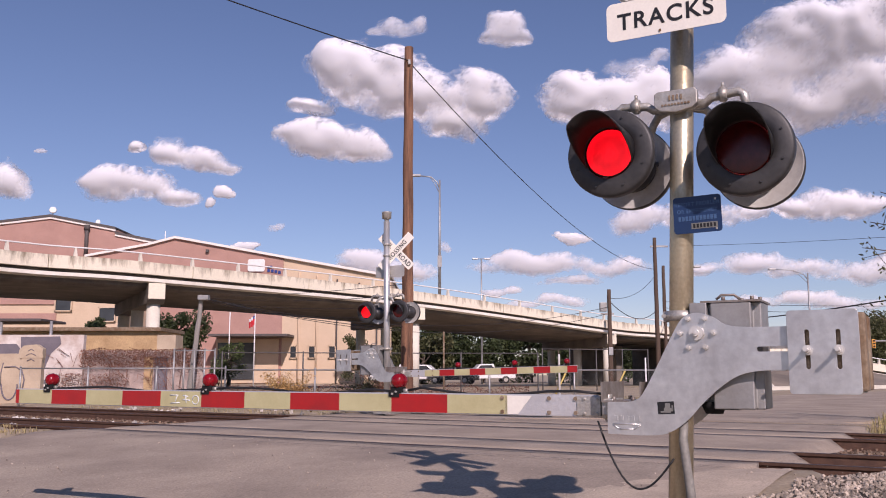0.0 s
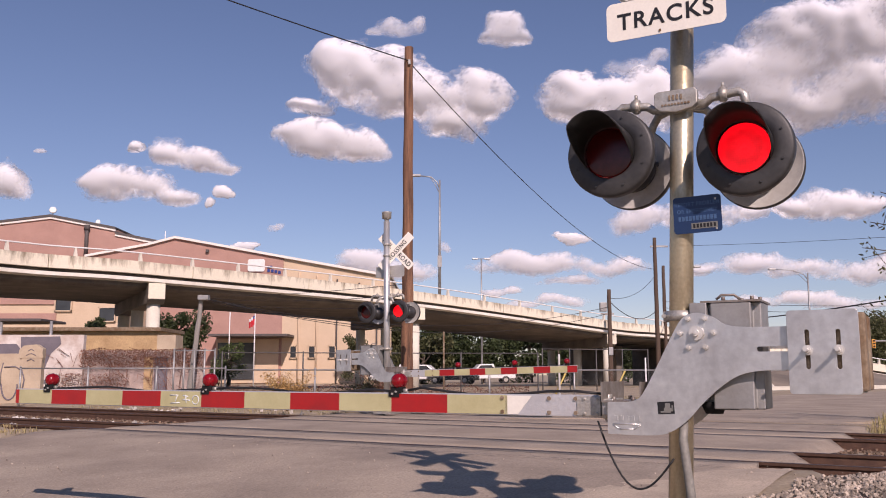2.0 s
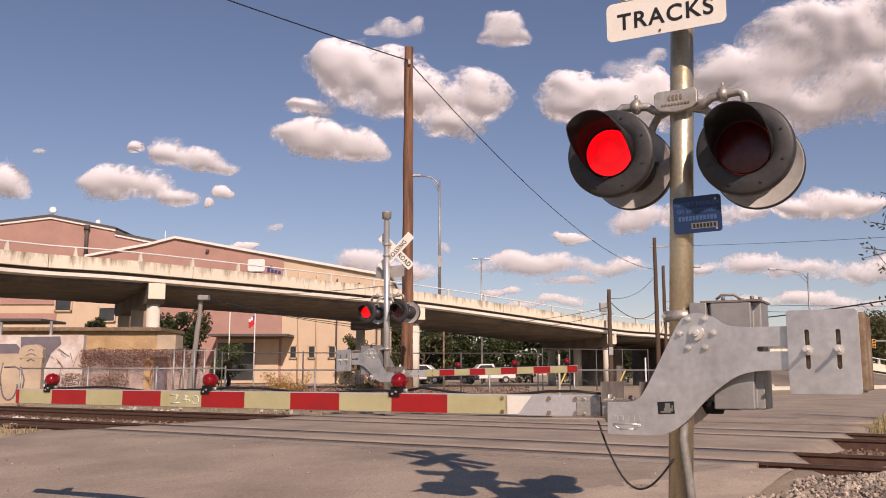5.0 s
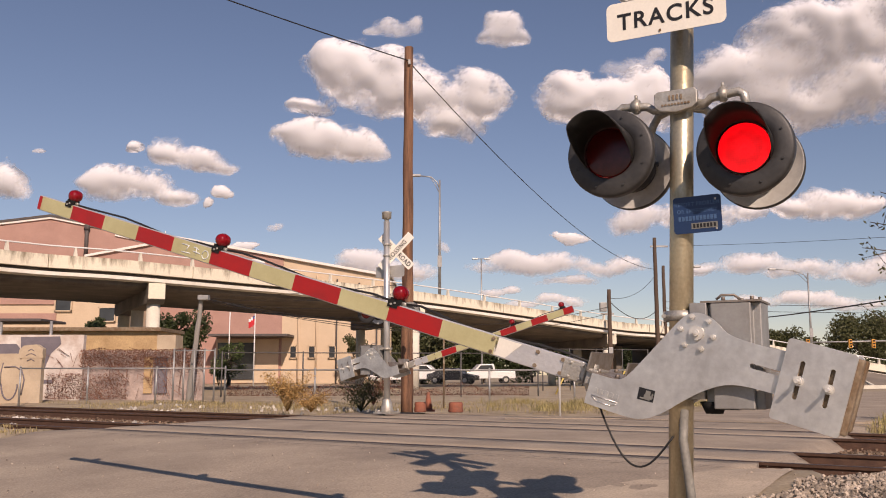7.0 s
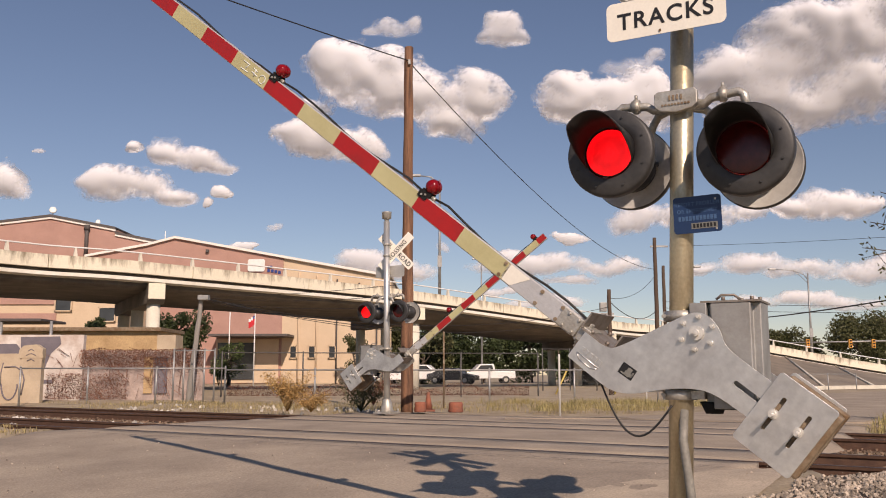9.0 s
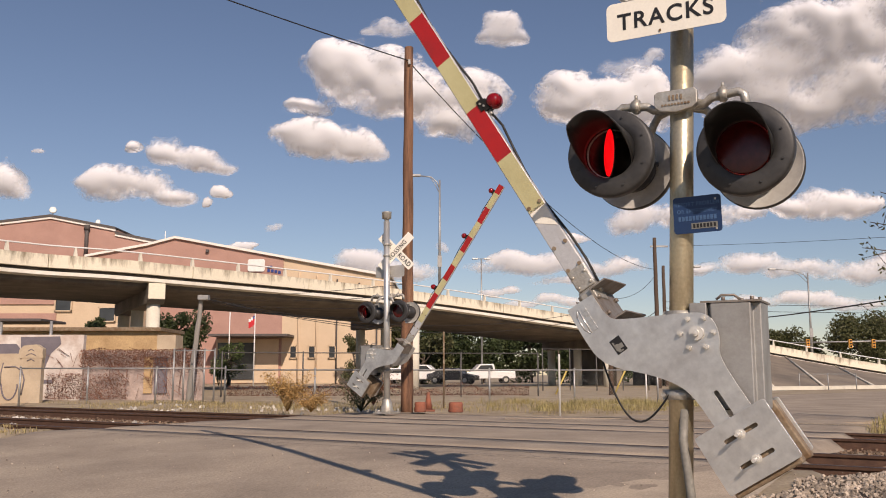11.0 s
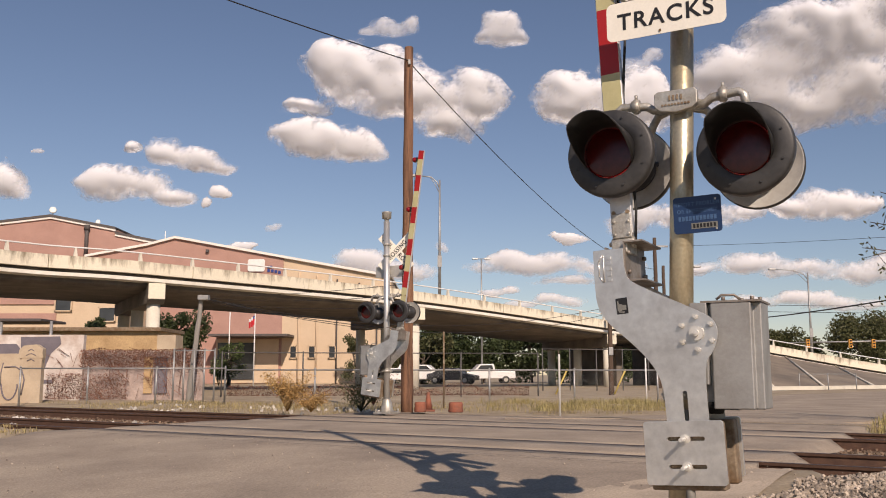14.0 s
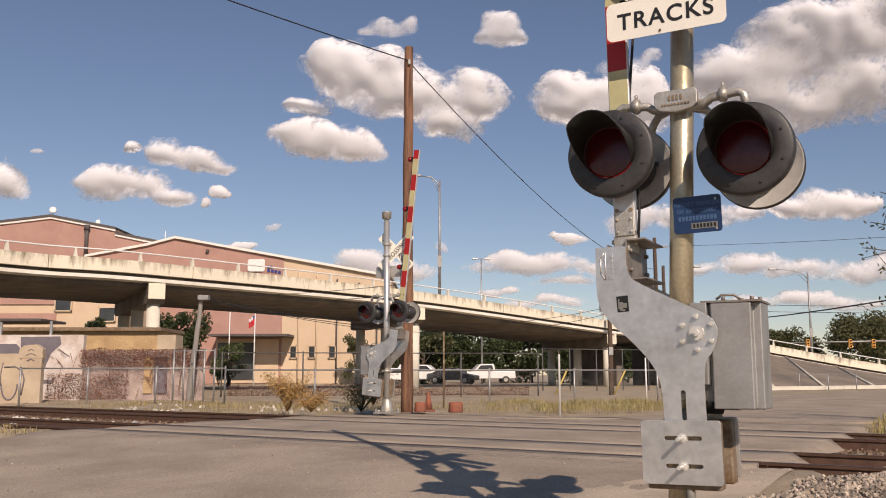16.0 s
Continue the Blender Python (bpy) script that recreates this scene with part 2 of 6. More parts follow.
def prism(bm, pts, y0, y1, mi=0):
    """A flat outline in x and z, given a thickness along y."""
    a, b = [bm.verts.new((x, y0, z)) for x, z in pts], [bm.verts.new((x, y1, z)) for x, z in pts]
    fs = [bm.faces.new(a), bm.faces.new(b[::-1])]
    k = len(pts)
    fs += [bm.faces.new((a[i], b[i], b[(i + 1) % k], a[(i + 1) % k])) for i in range(k)]
    for f in fs:
        f.material_index = mi
    return fs


def pierced(bm, outer, holes, y0, y1):
    """A plate of a given outline in x and z, pierced by holes, with a thickness along y."""
    edges = []
    for loop in [outer] + holes:
        vs = [bm.verts.new((x, y0, z)) for x, z in loop]
        edges += [bm.edges.new((a, b)) for a, b in zip(vs, vs[1:] + vs[:1])]
    faces = [f for f in bmesh.ops.triangle_fill(bm, use_beauty=True, edges=edges)["geom"] if isinstance(f, bmesh.types.BMFace)]
    out = bmesh.ops.extrude_face_region(bm, geom=faces)["geom"]
    bmesh.ops.translate(bm, vec=(0, y1 - y0, 0), verts=[v for v in out if isinstance(v, bmesh.types.BMVert)])


def oblong(cx, cz, w, h, r=None):
    """The outline of an upright or lying slot with round ends."""
    r = min(w, h) / 2 - 1e-4 if r is None else r
    return [(cx + sx * (w / 2 - r) + r * math.cos(a), cz + sz * (h / 2 - r) + r * math.sin(a)) for sx, sz, a0 in ((1, 1, 0), (-1, 1, 90), (-1, -1, 180), (1, -1, 270)) for a in (radians(a0 + 22.5 * k) for k in range(5))]


def spin(bm, prof, m=None, seg=32, mi=0, arc=math.tau):
    """A profile of (radius, height) turned about z, then moved by m."""
    m = m if m is not None else Matrix()
    full = abs(arc - math.tau) < 1e-6
    cols = [[bm.verts.new(m @ Vector((r * math.cos(a), r * math.sin(a), h))) for r, h in prof] for a in (arc * k / seg for k in range(seg if full else seg + 1))]
    for i in range(seg):
        a, b = cols[i], cols[(i + 1) % len(cols)]
        for j in range(len(prof) - 1):
            f = bm.faces.new((a[j], b[j], b[j + 1], a[j + 1]))
            f.material_index, f.smooth = mi, True


def smooth_outline(pts, times=2):
    for _ in range(times):
        pts = [q for i, a in enumerate(pts) for b in (pts[(i + 1) % len(pts)],) for q in ((a[0] * 0.75 + b[0] * 0.25, a[1] * 0.75 + b[1] * 0.25), (a[0] * 0.25 + b[0] * 0.75, a[1] * 0.25 + b[1] * 0.75))]
    return pts


def part(name, bm, material, parent=None, label="", at=None, bevel=0.0):
    """Links a bmesh as one mesh object, under a thing or a part."""
    bmesh.ops.remove_doubles(bm, verts=bm.verts, dist=1e-6)
    bmesh.ops.recalc_face_normals(bm, faces=bm.faces)
    me = bpy.data.meshes.new(name)
    bm.to_mesh(me)
    bm.free()
    for x in material if isinstance(material, (list, tuple)) else [material]:
        me.materials.append(x)
    ob = new(name, me)
    ob.parent = parent
    if at is not None:
        ob.matrix_basis = at
    if label:
        ob["label"] = label
    if bevel:
        mod = ob.modifiers.new("edge", "BEVEL")
        mod.width, mod.segments, mod.limit_method = bevel, 2, "ANGLE"
    return ob


def raw(name, verts, faces, material, parent=None, label="", smooth=False):
    me = bpy.data.meshes.new(name)
    me.from_pydata(verts, [], faces)
    for x in material if isinstance(material, (list, tuple)) else [material]:
        me.materials.append(x)
    if smooth:
        me.shade_smooth()
    ob = new(name, me)
    ob.parent = parent
    if label:
        ob["label"] = label
    return ob


def thing(name, m, label, category, group=""):
    ob = new(name)
    ob.empty_display_size = 0.2
    ob.matrix_basis = m
    return tagged(ob, label, category, group)


def lettering(name, body, size, m, material, parent=None, width=1.0, depth=0.001):
    cu = bpy.data.curves.new(name, "FONT")
    cu.body, cu.size, cu.align_x, cu.align_y, cu.extrude, cu.space_character, cu.offset = body, size, "CENTER", "CENTER", depth, 1.16, size * 0.018
    tmp = bpy.data.objects.new(name, cu)
    me = bpy.data.meshes.new_from_object(tmp)
    bpy.data.objects.remove(tmp)
    me.transform(Matrix.Diagonal((width, 1, 1, 1)))
    me.materials.append(material)
    ob = new(name, me)
    ob.parent, ob.matrix_basis = parent, m
    return ob


B = bmesh.new
rng = random.Random(7)

# ---- the lie of the land: a and b run along and across the tracks ----
TRK = radians(32.3)
AL, AC = Vector((-math.cos(TRK), math.sin(TRK), 0)), Vector((math.sin(TRK), math.cos(TRK), 0))
ROAD_A0, ROAD_A1 = 2.35, 14.1
TRACKS = (11.15, 15.55)
LEVEL = -0.11
# scaling about the eye: the far side keeps its place in the view
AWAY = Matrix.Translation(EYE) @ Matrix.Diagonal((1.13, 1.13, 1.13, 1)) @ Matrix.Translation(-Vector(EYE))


def ab(a, b, z=0.0):
    return AL * a + AC * b + Vector((0, 0, z))


def rise(b):
    """The road climbs to the crossing."""
    return LEVEL + 0.079 * min(0.0, max(b, -3.0) - 9.2) - 0.012 * max(0.0, 1 - abs(b - 9.2) / 0.8)


def ground_z(x, y):
    p = Vector((x, y, 0))
    a, b = p.dot(AL), p.dot(AC)
    z = rise(b)
    if 9.9 < b < 17.6:
        z = min(z, LEVEL - 0.17)
    elif b >= 17.6:
        z = LEVEL - 0.17 + 0.125 * min(1, (b - 17.6) / 1.6)
    if ROAD_A0 - 0.05 < a < ROAD_A1 + 0.05 and b < 19:
        z -= 0.16
    return z


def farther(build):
    """Scales all that build makes beyond the tracks about the camera's eye, to fit the view: it looks the same from
    there.
    """
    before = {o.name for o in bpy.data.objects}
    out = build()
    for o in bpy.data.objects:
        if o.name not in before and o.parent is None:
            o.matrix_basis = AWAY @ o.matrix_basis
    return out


# ---- ground, road, tracks ----
def ground():
    def steps(lo, hi, fine, far):
        out = [lo + fine * i for i in range(int((hi - lo) / fine) + 1)]
        s = fine
        while out[-1] < far[1]:
            s *= 1.35
            out.append(out[-1] + s)
        s = fine
        while out[0] > far[0]:
            s *= 1.35
            out.insert(0, out[0] - s)
        return out
    xs, ys = steps(-15, 15, 0.4, (-1800, 1800)), steps(3, 26, 0.35, (-900, 2500))
    vs = []
    for y in ys:
        for x in xs:
            near = abs(x) < 40 and -10 < y < 60
            vs.append((x, y, ground_z(x, y) + (0.035 * noise.noise((x * 0.9, y * 0.9, 0)) if near else 0)))
    w = len(xs)
    fs = [(i * w + j, i * w + j + 1, (i + 1) * w + j + 1, (i + 1) * w + j) for i in range(len(ys) - 1) for j in range(w - 1)]
    tagged(raw("ground", vs, fs, DIRT, smooth=True), "dry sandy ground with sparse yellow grass", "ground", kind="structure")


def slab(name, a0, a1, b0, b1, label, parent=None, da=0.3, db=0.35, ragged=(0, 0), lift=0.0):
    """A strip of road surface with its edge turned down."""
    na, nb = max(2, int((a1 - a0) / da)), max(2, int((b1 - b0) / db))
    bm = B()
    grid = []
    for i in range(nb + 1):
        b = b0 + (b1 - b0) * i / nb
        row = []
        for j in range(na + 1):
            a = a0 + (a1 - a0) * j / na
            if j == 0 and ragged[0]:
                a += ragged[0] * (noise.noise((b * 1.3, 3, 0)) + 0.5 * noise.noise((b * 5, 3, 0)))
            if j == na and ragged[1]:
                a += ragged[1] * (noise.noise((b * 1.1, 9, 0)) + 0.5 * noise.noise((b * 4, 9, 0)))
            row.append(bm.verts.new(ab(a, b, rise(b) + lift + 0.012 * noise.noise((a * 0.8, b * 0.8, 5)))))
        grid.append(row)
    for i in range(nb):
        for j in range(na):
            bm.faces.new((grid[i][j], grid[i][j + 1], grid[i + 1][j + 1], grid[i + 1][j])).smooth = True
    edge = [e for e in bm.edges if e.is_boundary]
    out = bmesh.ops.extrude_edge_only(bm, edges=edge)["geom"]
    for v in out:
        if isinstance(v, bmesh.types.BMVert):
            a, b = v.co.dot(AL), v.co.dot(AC)
            v.co.z -= 0.14
            if b0 + 0.01 < b < b1 - 0.01 or b1 - b0 < 3:
                if a < a0 + 0.6 and ragged[0]:
                    v.co -= AL * (0.12 + 0.2 * rng.random())
                elif a > a1 - 0.7 and ragged[1]:
                    v.co += AL * (0.12 + 0.2 * rng.random())
    return part(name, bm, ASPHALT, parent, label)


def road():
    r = new("road")
    tagged(r, "worn grey asphalt road over a two-track crossing", "road", kind="structure")
    seq = [(-14.0, TRACKS[0] - 0.79)]
    for i, t in enumerate(TRACKS):
        seq.append((t - 0.685, t + 0.685))
        seq.append((t + 0.79, TRACKS[1] - 0.79 if i == 0 else 18.65))
    for b0, b1 in seq:
        slab("asphalt_strip", ROAD_A0, ROAD_A1, b0, b1, "", r, ragged=(0.22, 0.35))
    vs, w = [], 13
    for i in range(45):
        b = 2.5 + 7.2 * i / 44
        wide = 1.25 + 0.7 * noise.noise((b * 0.7, 4, 0)) + 0.25 * noise.noise((b * 3.1, 4, 0))
        wide *= min(1.0, 0.05 + i / 12, 0.05 + (44 - i) / 6)
        for j in range(w):
            u = j / (w - 1)
            vs.append(ab(ROAD_A0 - 0.45 + (wide + 0.45) * u, b, rise(b) + 0.03 * math.sin(math.pi * (0.5 + u * 0.5)) ** 0.6 - 0.015 + 0.012 * noise.noise((b * 2, u * 5, 1))))
    raw("sandy_edge", vs, [(i * w + j, i * w + j + 1, (i + 1) * w + j + 1, (i + 1) * w + j) for i in range(44) for j in range(w - 1)], SAND, r, "dusty sand washed over the road edge", True)
    # street that turns off beyond the tracks
    pts = [ab(12.2, 16.52), ab(6.0, 16.75), (1.2, 17.4), (5.0, 18.9), (7.0, 22.5), (9.2, 28), (14.5, 38), (23, 46), (60, 58), (90, 40), (40, 23), (20, 18.6), (8.7, 16.8), (6.9, 15.7), ab(1.3, 16.52)]
    bm = B()
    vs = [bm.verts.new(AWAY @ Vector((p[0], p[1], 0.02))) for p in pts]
    bmesh.ops.triangulate(bm, faces=[bm.faces.new(vs)])
    g = bmesh.ops.extrude_face_region(bm, geom=list(bm.faces))["geom"]
    bmesh.ops.translate(bm, vec=(0, 0, -0.1), verts=[v for v in g if isinstance(v, bmesh.types.BMVert)])
    part("side_street", bm, ASPHALT, r)
    # dark seal along the joint before the first rail
    for b, w in ((TRACKS[0] - 1.07, 0.035), (TRACKS[0] - 1.62, 0.02), (TRACKS[1] + 1.7, 0.04)):
        bm = B()
        n = 46
        for i in range(n):
            a0, a1 = ROAD_A0 + 0.2 + (ROAD_A1 - ROAD_A0 - 0.5) * i / n, ROAD_A0 + 0.2 + (ROAD_A1 - ROAD_A0 - 0.5) * (i + 1) / n
            k = 0.03 * noise.noise((a0, b, 0))
            k2 = 0.03 * noise.noise((a1, b, 0))
            q = [ab(a0, b + k, rise(b) + 0.02), ab(a1, b + k2, rise(b) + 0.02), ab(a1, b + w + k2, rise(b) + 0.02), ab(a0, b + w + k, rise(b) + 0.02)]
            bm.faces.new([bm.verts.new(p) for p in q])
        part("tar_joint", bm, PATCH, r)


RAIL = [(-0.07, -0.17), (0.07, -0.17), (0.07, -0.158), (0.018, -0.14), (0.01, -0.05), (0.034, -0.036), (0.036, -0.006), (0.026, 0.0), (-0.026, 0.0), (-0.036, -0.006), (-0.034, -0.036), (-0.01, -0.05), (-0.018, -0.14), (-0.07, -0.158)]


def tracks():
    rot = pose(0, 0, 0, 0, 0, 180 - math.degrees(TRK))
    tie = B()
    box(tie, (0, 0, 0), (0.23, 2.6, 0.17))
    bmesh.ops.bevel(tie, geom=list(tie.edges), offset=0.012, segments=1, affect="EDGES")
    tie_me = bpy.data.meshes.new("tie")
    tie.to_mesh(tie_me)
    tie_me.materials.append(TIE)
    for t in TRACKS:
        tr = thing("railway_track", Matrix.Translation(ab(0, t)) @ rot, "rusty steel railway track on old ties, set flush in the road", "railway track", "tracks")
        for side in (-0.75, 0.75):
            bm = B()
            x0 = -70
            prof = RAIL
            a = [bm.verts.new((x0, side + y, z + LEVEL + 0.004)) for y, z in prof]
            b = [bm.verts.new((130, side + y, z + LEVEL + 0.004)) for y, z in prof]
            bm.faces.new(a), bm.faces.new(b[::-1])
            for i in range(len(prof)):
                f = bm.faces.new((a[i], b[i], b[(i + 1) % len(prof)], a[(i + 1) % len(prof)]))
                f.material_index = 1 if i in (6, 7, 8) else 0
            part("rail", bm, [RAILRUST, RAILTOP], tr)
        for k in range(-18, 60):
            x = 0.58 * k
            if ROAD_A0 - 0.2 < x < ROAD_A1 + 0.2:
                continue
            o = new("tie", tie_me)
            o.parent, o.matrix_basis = tr, pose(x, rng.uniform(-0.06, 0.06), LEVEL - 0.262 + rng.uniform(-0.01, 0.005), 0, 0, rng.uniform(-2, 2))


def stones(name, count, spot, size, material, label, category):
    """Loose stones, each an uneven little block."""
    vs, fs = [], []
    base = [(-1, -1, -1), (1, -1, -1), (1, 1, -1), (-1, 1, -1), (-0.7, -0.7, 1), (0.7, -0.7, 1), (0.7, 0.7, 1), (-0.7, 0.7, 1)]
    quads = [(0, 3, 2, 1), (4, 5, 6, 7), (0, 1, 5, 4), (1, 2, 6, 5), (2, 3, 7, 6), (3, 0, 4, 7)]
    for _ in range(count):
        p = spot()
        if p is None:
            continue
        s = rng.uniform(*size)
        m = Matrix.Translation(p) @ Euler((rng.uniform(0, 6), rng.uniform(0, 6), rng.uniform(0, 6))).to_matrix().to_4x4()
        k = len(vs)
        vs += [tuple(m @ Vector((x * s * rng.uniform(0.7, 1.3), y * s * rng.uniform(0.6, 1.1), z * s * rng.uniform(0.4, 0.9)))) for x, y, z in base]
        fs += [tuple(k + i for i in q) for q in quads]
    tagged(raw(name, vs, fs, material), label, category, kind="stuff")


# ---- crossing gates ----
GATE_YAW = 151.5
FACE = pose(0, 0, 0, -90)


def signal_head(parent, x, y, z, turn, lit, reach=0.36):
    """A flashing light: black round backing, hood, housing and a turning two-faced lamp disc. Faces +y before the turn."""
    bm = B()
    spin(bm, [(0.160, -0.01), (0.162, 0.006), (0.168, 0.012), (0.21, 0.012), (0.262, 0.004), (0.274, -0.002), (0.279, -0.014), (0.280, -0.06), (0.274, -0.068)], FACE, 48)
    spin(bm, [(0.274, -0.068), (0.266, -0.062), (0.21, -0.05), (0.15, -0.04)], FACE, 48, 1)
    head = part("signal_light", bm, [BLACK, SILVER], parent, "round black signal light with a hooded red lens", pose(x, y, z, 0, 0, turn))
    bm = B()
    spin(bm, [(0.0, -0.30), (0.06, -0.295), (0.11, -0.27), (0.14, -0.22), (0.15, -0.12), (0.165, -0.11), (0.165, -0.05), (0.15, -0.045)], FACE, 36)
    rod(bm, (0, -0.16, 0.12), (0, -0.16, 0.21), 0.04, seg=12)
    rod(bm, (0.15, -0.1, 0.0), (0.19, -0.1, 0.0), 0.018, seg=8)
    part("housing", bm, [BLACK], head, "black rounded lamp housing")
    bm = B()
    spin(bm, [(0.157, -0.020), (0.166, -0.020), (0.166, -0.026), (0.157, -0.026), (0.157, -0.020)], FACE, 40)
    part("baffle", bm, MATTBLACK, head)
    bm = B()
    ring = []
    n = 40
    for k in range(n + 1):
        a = radians(-30 + 240 * k / n)
        up = max(0.0, math.sin(a))
        long = reach * min(1.0, max(0.0, (math.sin(a) + 0.5) / 1.05))
        c, s = math.cos(a), math.sin(a)
        ring.append([bm.verts.new((r * c, yy, r * s)) for r, yy in ((0.163, 0.0), (0.169, 0.0), (0.172 + 0.006 * up, max(0.004, long)), (0.166 + 0.006 * up, max(0.004, long)))])
    for a, b in zip(ring, ring[1:]):
        for j in range(4):
            f = bm.faces.new((a[j], b[j], b[(j + 1) % 4], a[(j + 1) % 4]))
            f.smooth = j in (1, 3)
            # flat black inside, taken darker still to hold the shade within the hood
            f.material_index = 1 if j == 3 else 0
    part("hood", bm, [BLACK, MATTBLACK], head, "black metal hood", pose(0, 0.015, 0))
    for k in range(8):
        bm = B()
        a = math.tau * (k + 0.5) / 8
        rod(bm, (0.228 * math.cos(a), 0.0, 0.228 * math.sin(a)), (0.228 * math.cos(a), 0.018, 0.228 * math.sin(a)), 0.007, seg=6)
        part("screw", bm, BLACK, head)
    bm = B()
    spin(bm, [(0.0, 0.012), (0.07, 0.010), (0.148, 0.003)], FACE, 40, 0)
    spin(bm, [(0.148, 0.003), (0.156, 0.002), (0.156, -0.002), (0.146, -0.004), (0.06, -0.010), (0.0, -0.012)], FACE, 40, 1)
    lamp = part("lamp_disc", bm, [REDGLOW, LENSRED], head, "red lamp disc, glowing on one face", pose(0, 0.0, 0, 0, 0, 0 if lit else 180))
    return head, lamp


def blade(parent, x, z, y, tilt, text, back, k=1.0, yaw=0):
    """A white board of the crossbuck with black letters."""
    bm = B()
    plate(bm, 1.22 * k, 0.23 * k, 0.004, 0.02)
    m = pose(x, y, z) @ pose(0, 0, 0, 0, 0, yaw) @ pose(0, 0, 0, 0, tilt if not back else -tilt, 180 if not back else 0)
    b = part("crossbuck_board", bm, SIGNWHITE, parent, "white crossbuck board with black letters", m)
    for i, word in enumerate(text):
        lettering("letters", word, 0.18 * k, pose(((-0.33, 0.33)[i] if len(text) > 1 else 0) * k, -0.0035, -0.005, 90), INK, b, 0.8)
    return b


def gate(m, label, dz, tip, lean, front):
    """A crossing gate: mast, signs, lights, mechanism and the arm. x runs along the arm, y to the road user, z up. dz lowers all but the foot."""
    g = thing("crossing_gate", m, label, "crossing gate", "crossing gates")
    mast_paint = MASTPAINT if front else MASTNEW
    top = 4.55 + dz
    L = Vector(lean)

    def on(z, x=0.0, y=0.0):
        return Vector((x, y, z)) + L * z
    bm = B()
    rod(bm, on(0.02), on(top), 0.0715 if front else 0.066, seg=28)
    part("mast", bm, mast_paint, g, "tall tubular metal mast")
    bm = B()
    box(bm, (0, 0, 0.02), (0.42, 0.42, 0.04))
    rod(bm, (0, 0, 0.04), (0, 0, 0.30), 0.15, 0.085, seg=16)
    for sx in (-1, 1):
        for sy in (-1, 1):
            rod(bm, (0.17 * sx, 0.17 * sy, 0.03), (0.17 * sx, 0.17 * sy, 0.10), 0.018, seg=6)
    part("mast_foot", bm, ALU, g, "flared cast foot bolted down", bevel=0.006)
    bm = B()
    c = on(top)
    rod(bm, c, c + Vector((0, 0, 0.05)), 0.05, seg=16)
    spin(bm, [(0.05, 0.05), (0.10, 0.07), (0.105, 0.19), (0.11, 0.20), (0.105, 0.215), (0.0, 0.225)], Matrix.Translation(c), 24)
    part("bell", bm, ALU, g, "round crossing bell on top")
    # crossbuck, both ways
    zc = 4.14 if front else 3.92 + dz
    if front:
        for side in (1, -1):
            for step, tilt, text in ((0.10, -45, ("RAIL", "ROAD")), (0.108, 45, ("CROSSING",))):
                blade(g, on(zc).x, zc, on(zc).y + step * side, tilt, text, side < 0)
    else:
        for step, tilt, text in ((0.13, -45, ("RAIL", "ROAD")), (0.122, 45, ("CROSSING",))):
            blade(g, on(zc).x + 0.16, zc - 0.02, step, tilt, text, True, 0.82, 12)
    bm = B()
    for zz in (zc - 0.12, zc + 0.12):
        spin(bm, [(0.072, -0.02), (0.082, -0.02), (0.082, 0.02), (0.072, 0.02)], Matrix.Translation(on(zz)), 20)
        box(bm, on(zz), (0.03, 0.19, 0.03))
    part("sign_bracket", bm, ALU, g)
    # track-count sign
    zs = 3.445 + dz
    bm = B()
    plate(bm, 0.735, 0.25, 0.004, 0.04)
    sign = part("tracks_sign", bm, SIGNWHITE if front else SIGNBACK, g, "white sign plate lettered TRACKS", Matrix.Translation(on(zs) + Vector((0.05 if front else 0, 0.24 if front else 0.13, -0.008 if front else 0.02))) @ pose(0, 0, 0, 0, 0, 180))
    if front:
        lettering("letters", "TRACKS", 0.148, pose(0, -0.0035, -0.012, 90), INK, sign, 0.98)
        bm = B()
        rod(bm, (-0.03, -0.001, -0.103), (-0.03, -0.008, -0.103), 0.008, seg=8)
        part("bolt", bm, RUSTED, sign)
    bm = B()
    box(bm, on(zs) + Vector((0, 0.15 if front else 0.1, 0.02)), (0.05, 0.18 if front else 0.06, 0.12))
    part("sign_clamp", bm, ALU, g)
    # lights on their cross arm
    zl = 2.57 + dz
    lamps = []
    for side in (1, -1):
        for x in (0.405, -0.405):
            lit = (side > 0) == front
            head, lamp = signal_head(g, on(zl).x + x, on(zl).y + (0.185 if (side > 0) == front else 0.36) * side, zl + ((0.04 if x > 0 else -0.028) if front else 0), 0 if side > 0 else 180, lit and x > 0, 0.36 if front else 0.17)
            if not front:
                head.scale = (0.84, 0.84, 0.84)
            if lit:
                lamps.append((x, lamp))
    bm = B()
    o = on(zl + 0.06)
    for s in (1, -1):
        pipe(bm, [o + Vector((0.04 * s, 0.0, 0.265)), o + Vector((0.16 * s, 0.02, 0.262)), o + Vector((0.20 * s, 0.03, 0.29)), o + Vector((0.30 * s, 0.03, 0.30)), o + Vector((0.36 * s, 0.03, 0.305)), o + Vector((0.395 * s, 0.03, 0.28)), o + Vector((0.405 * s, 0.03, 0.20))], 0.028, 10)
        rod(bm, o + Vector((0.27 * s, 0.03, 0.255)), o + Vector((0.27 * s, 0.03, 0.345)), 0.02, seg=8)
        rod(bm, o + Vector((0.27 * s, 0.03, 0.345)), o + Vector((0.27 * s, 0.03, 0.375)), 0.011, seg=6)
        rod(bm, o + Vector((0.245 * s, 0.03, 0.30)), o + Vector((0.295 * s, 0.03, 0.30)), 0.04, seg=12)
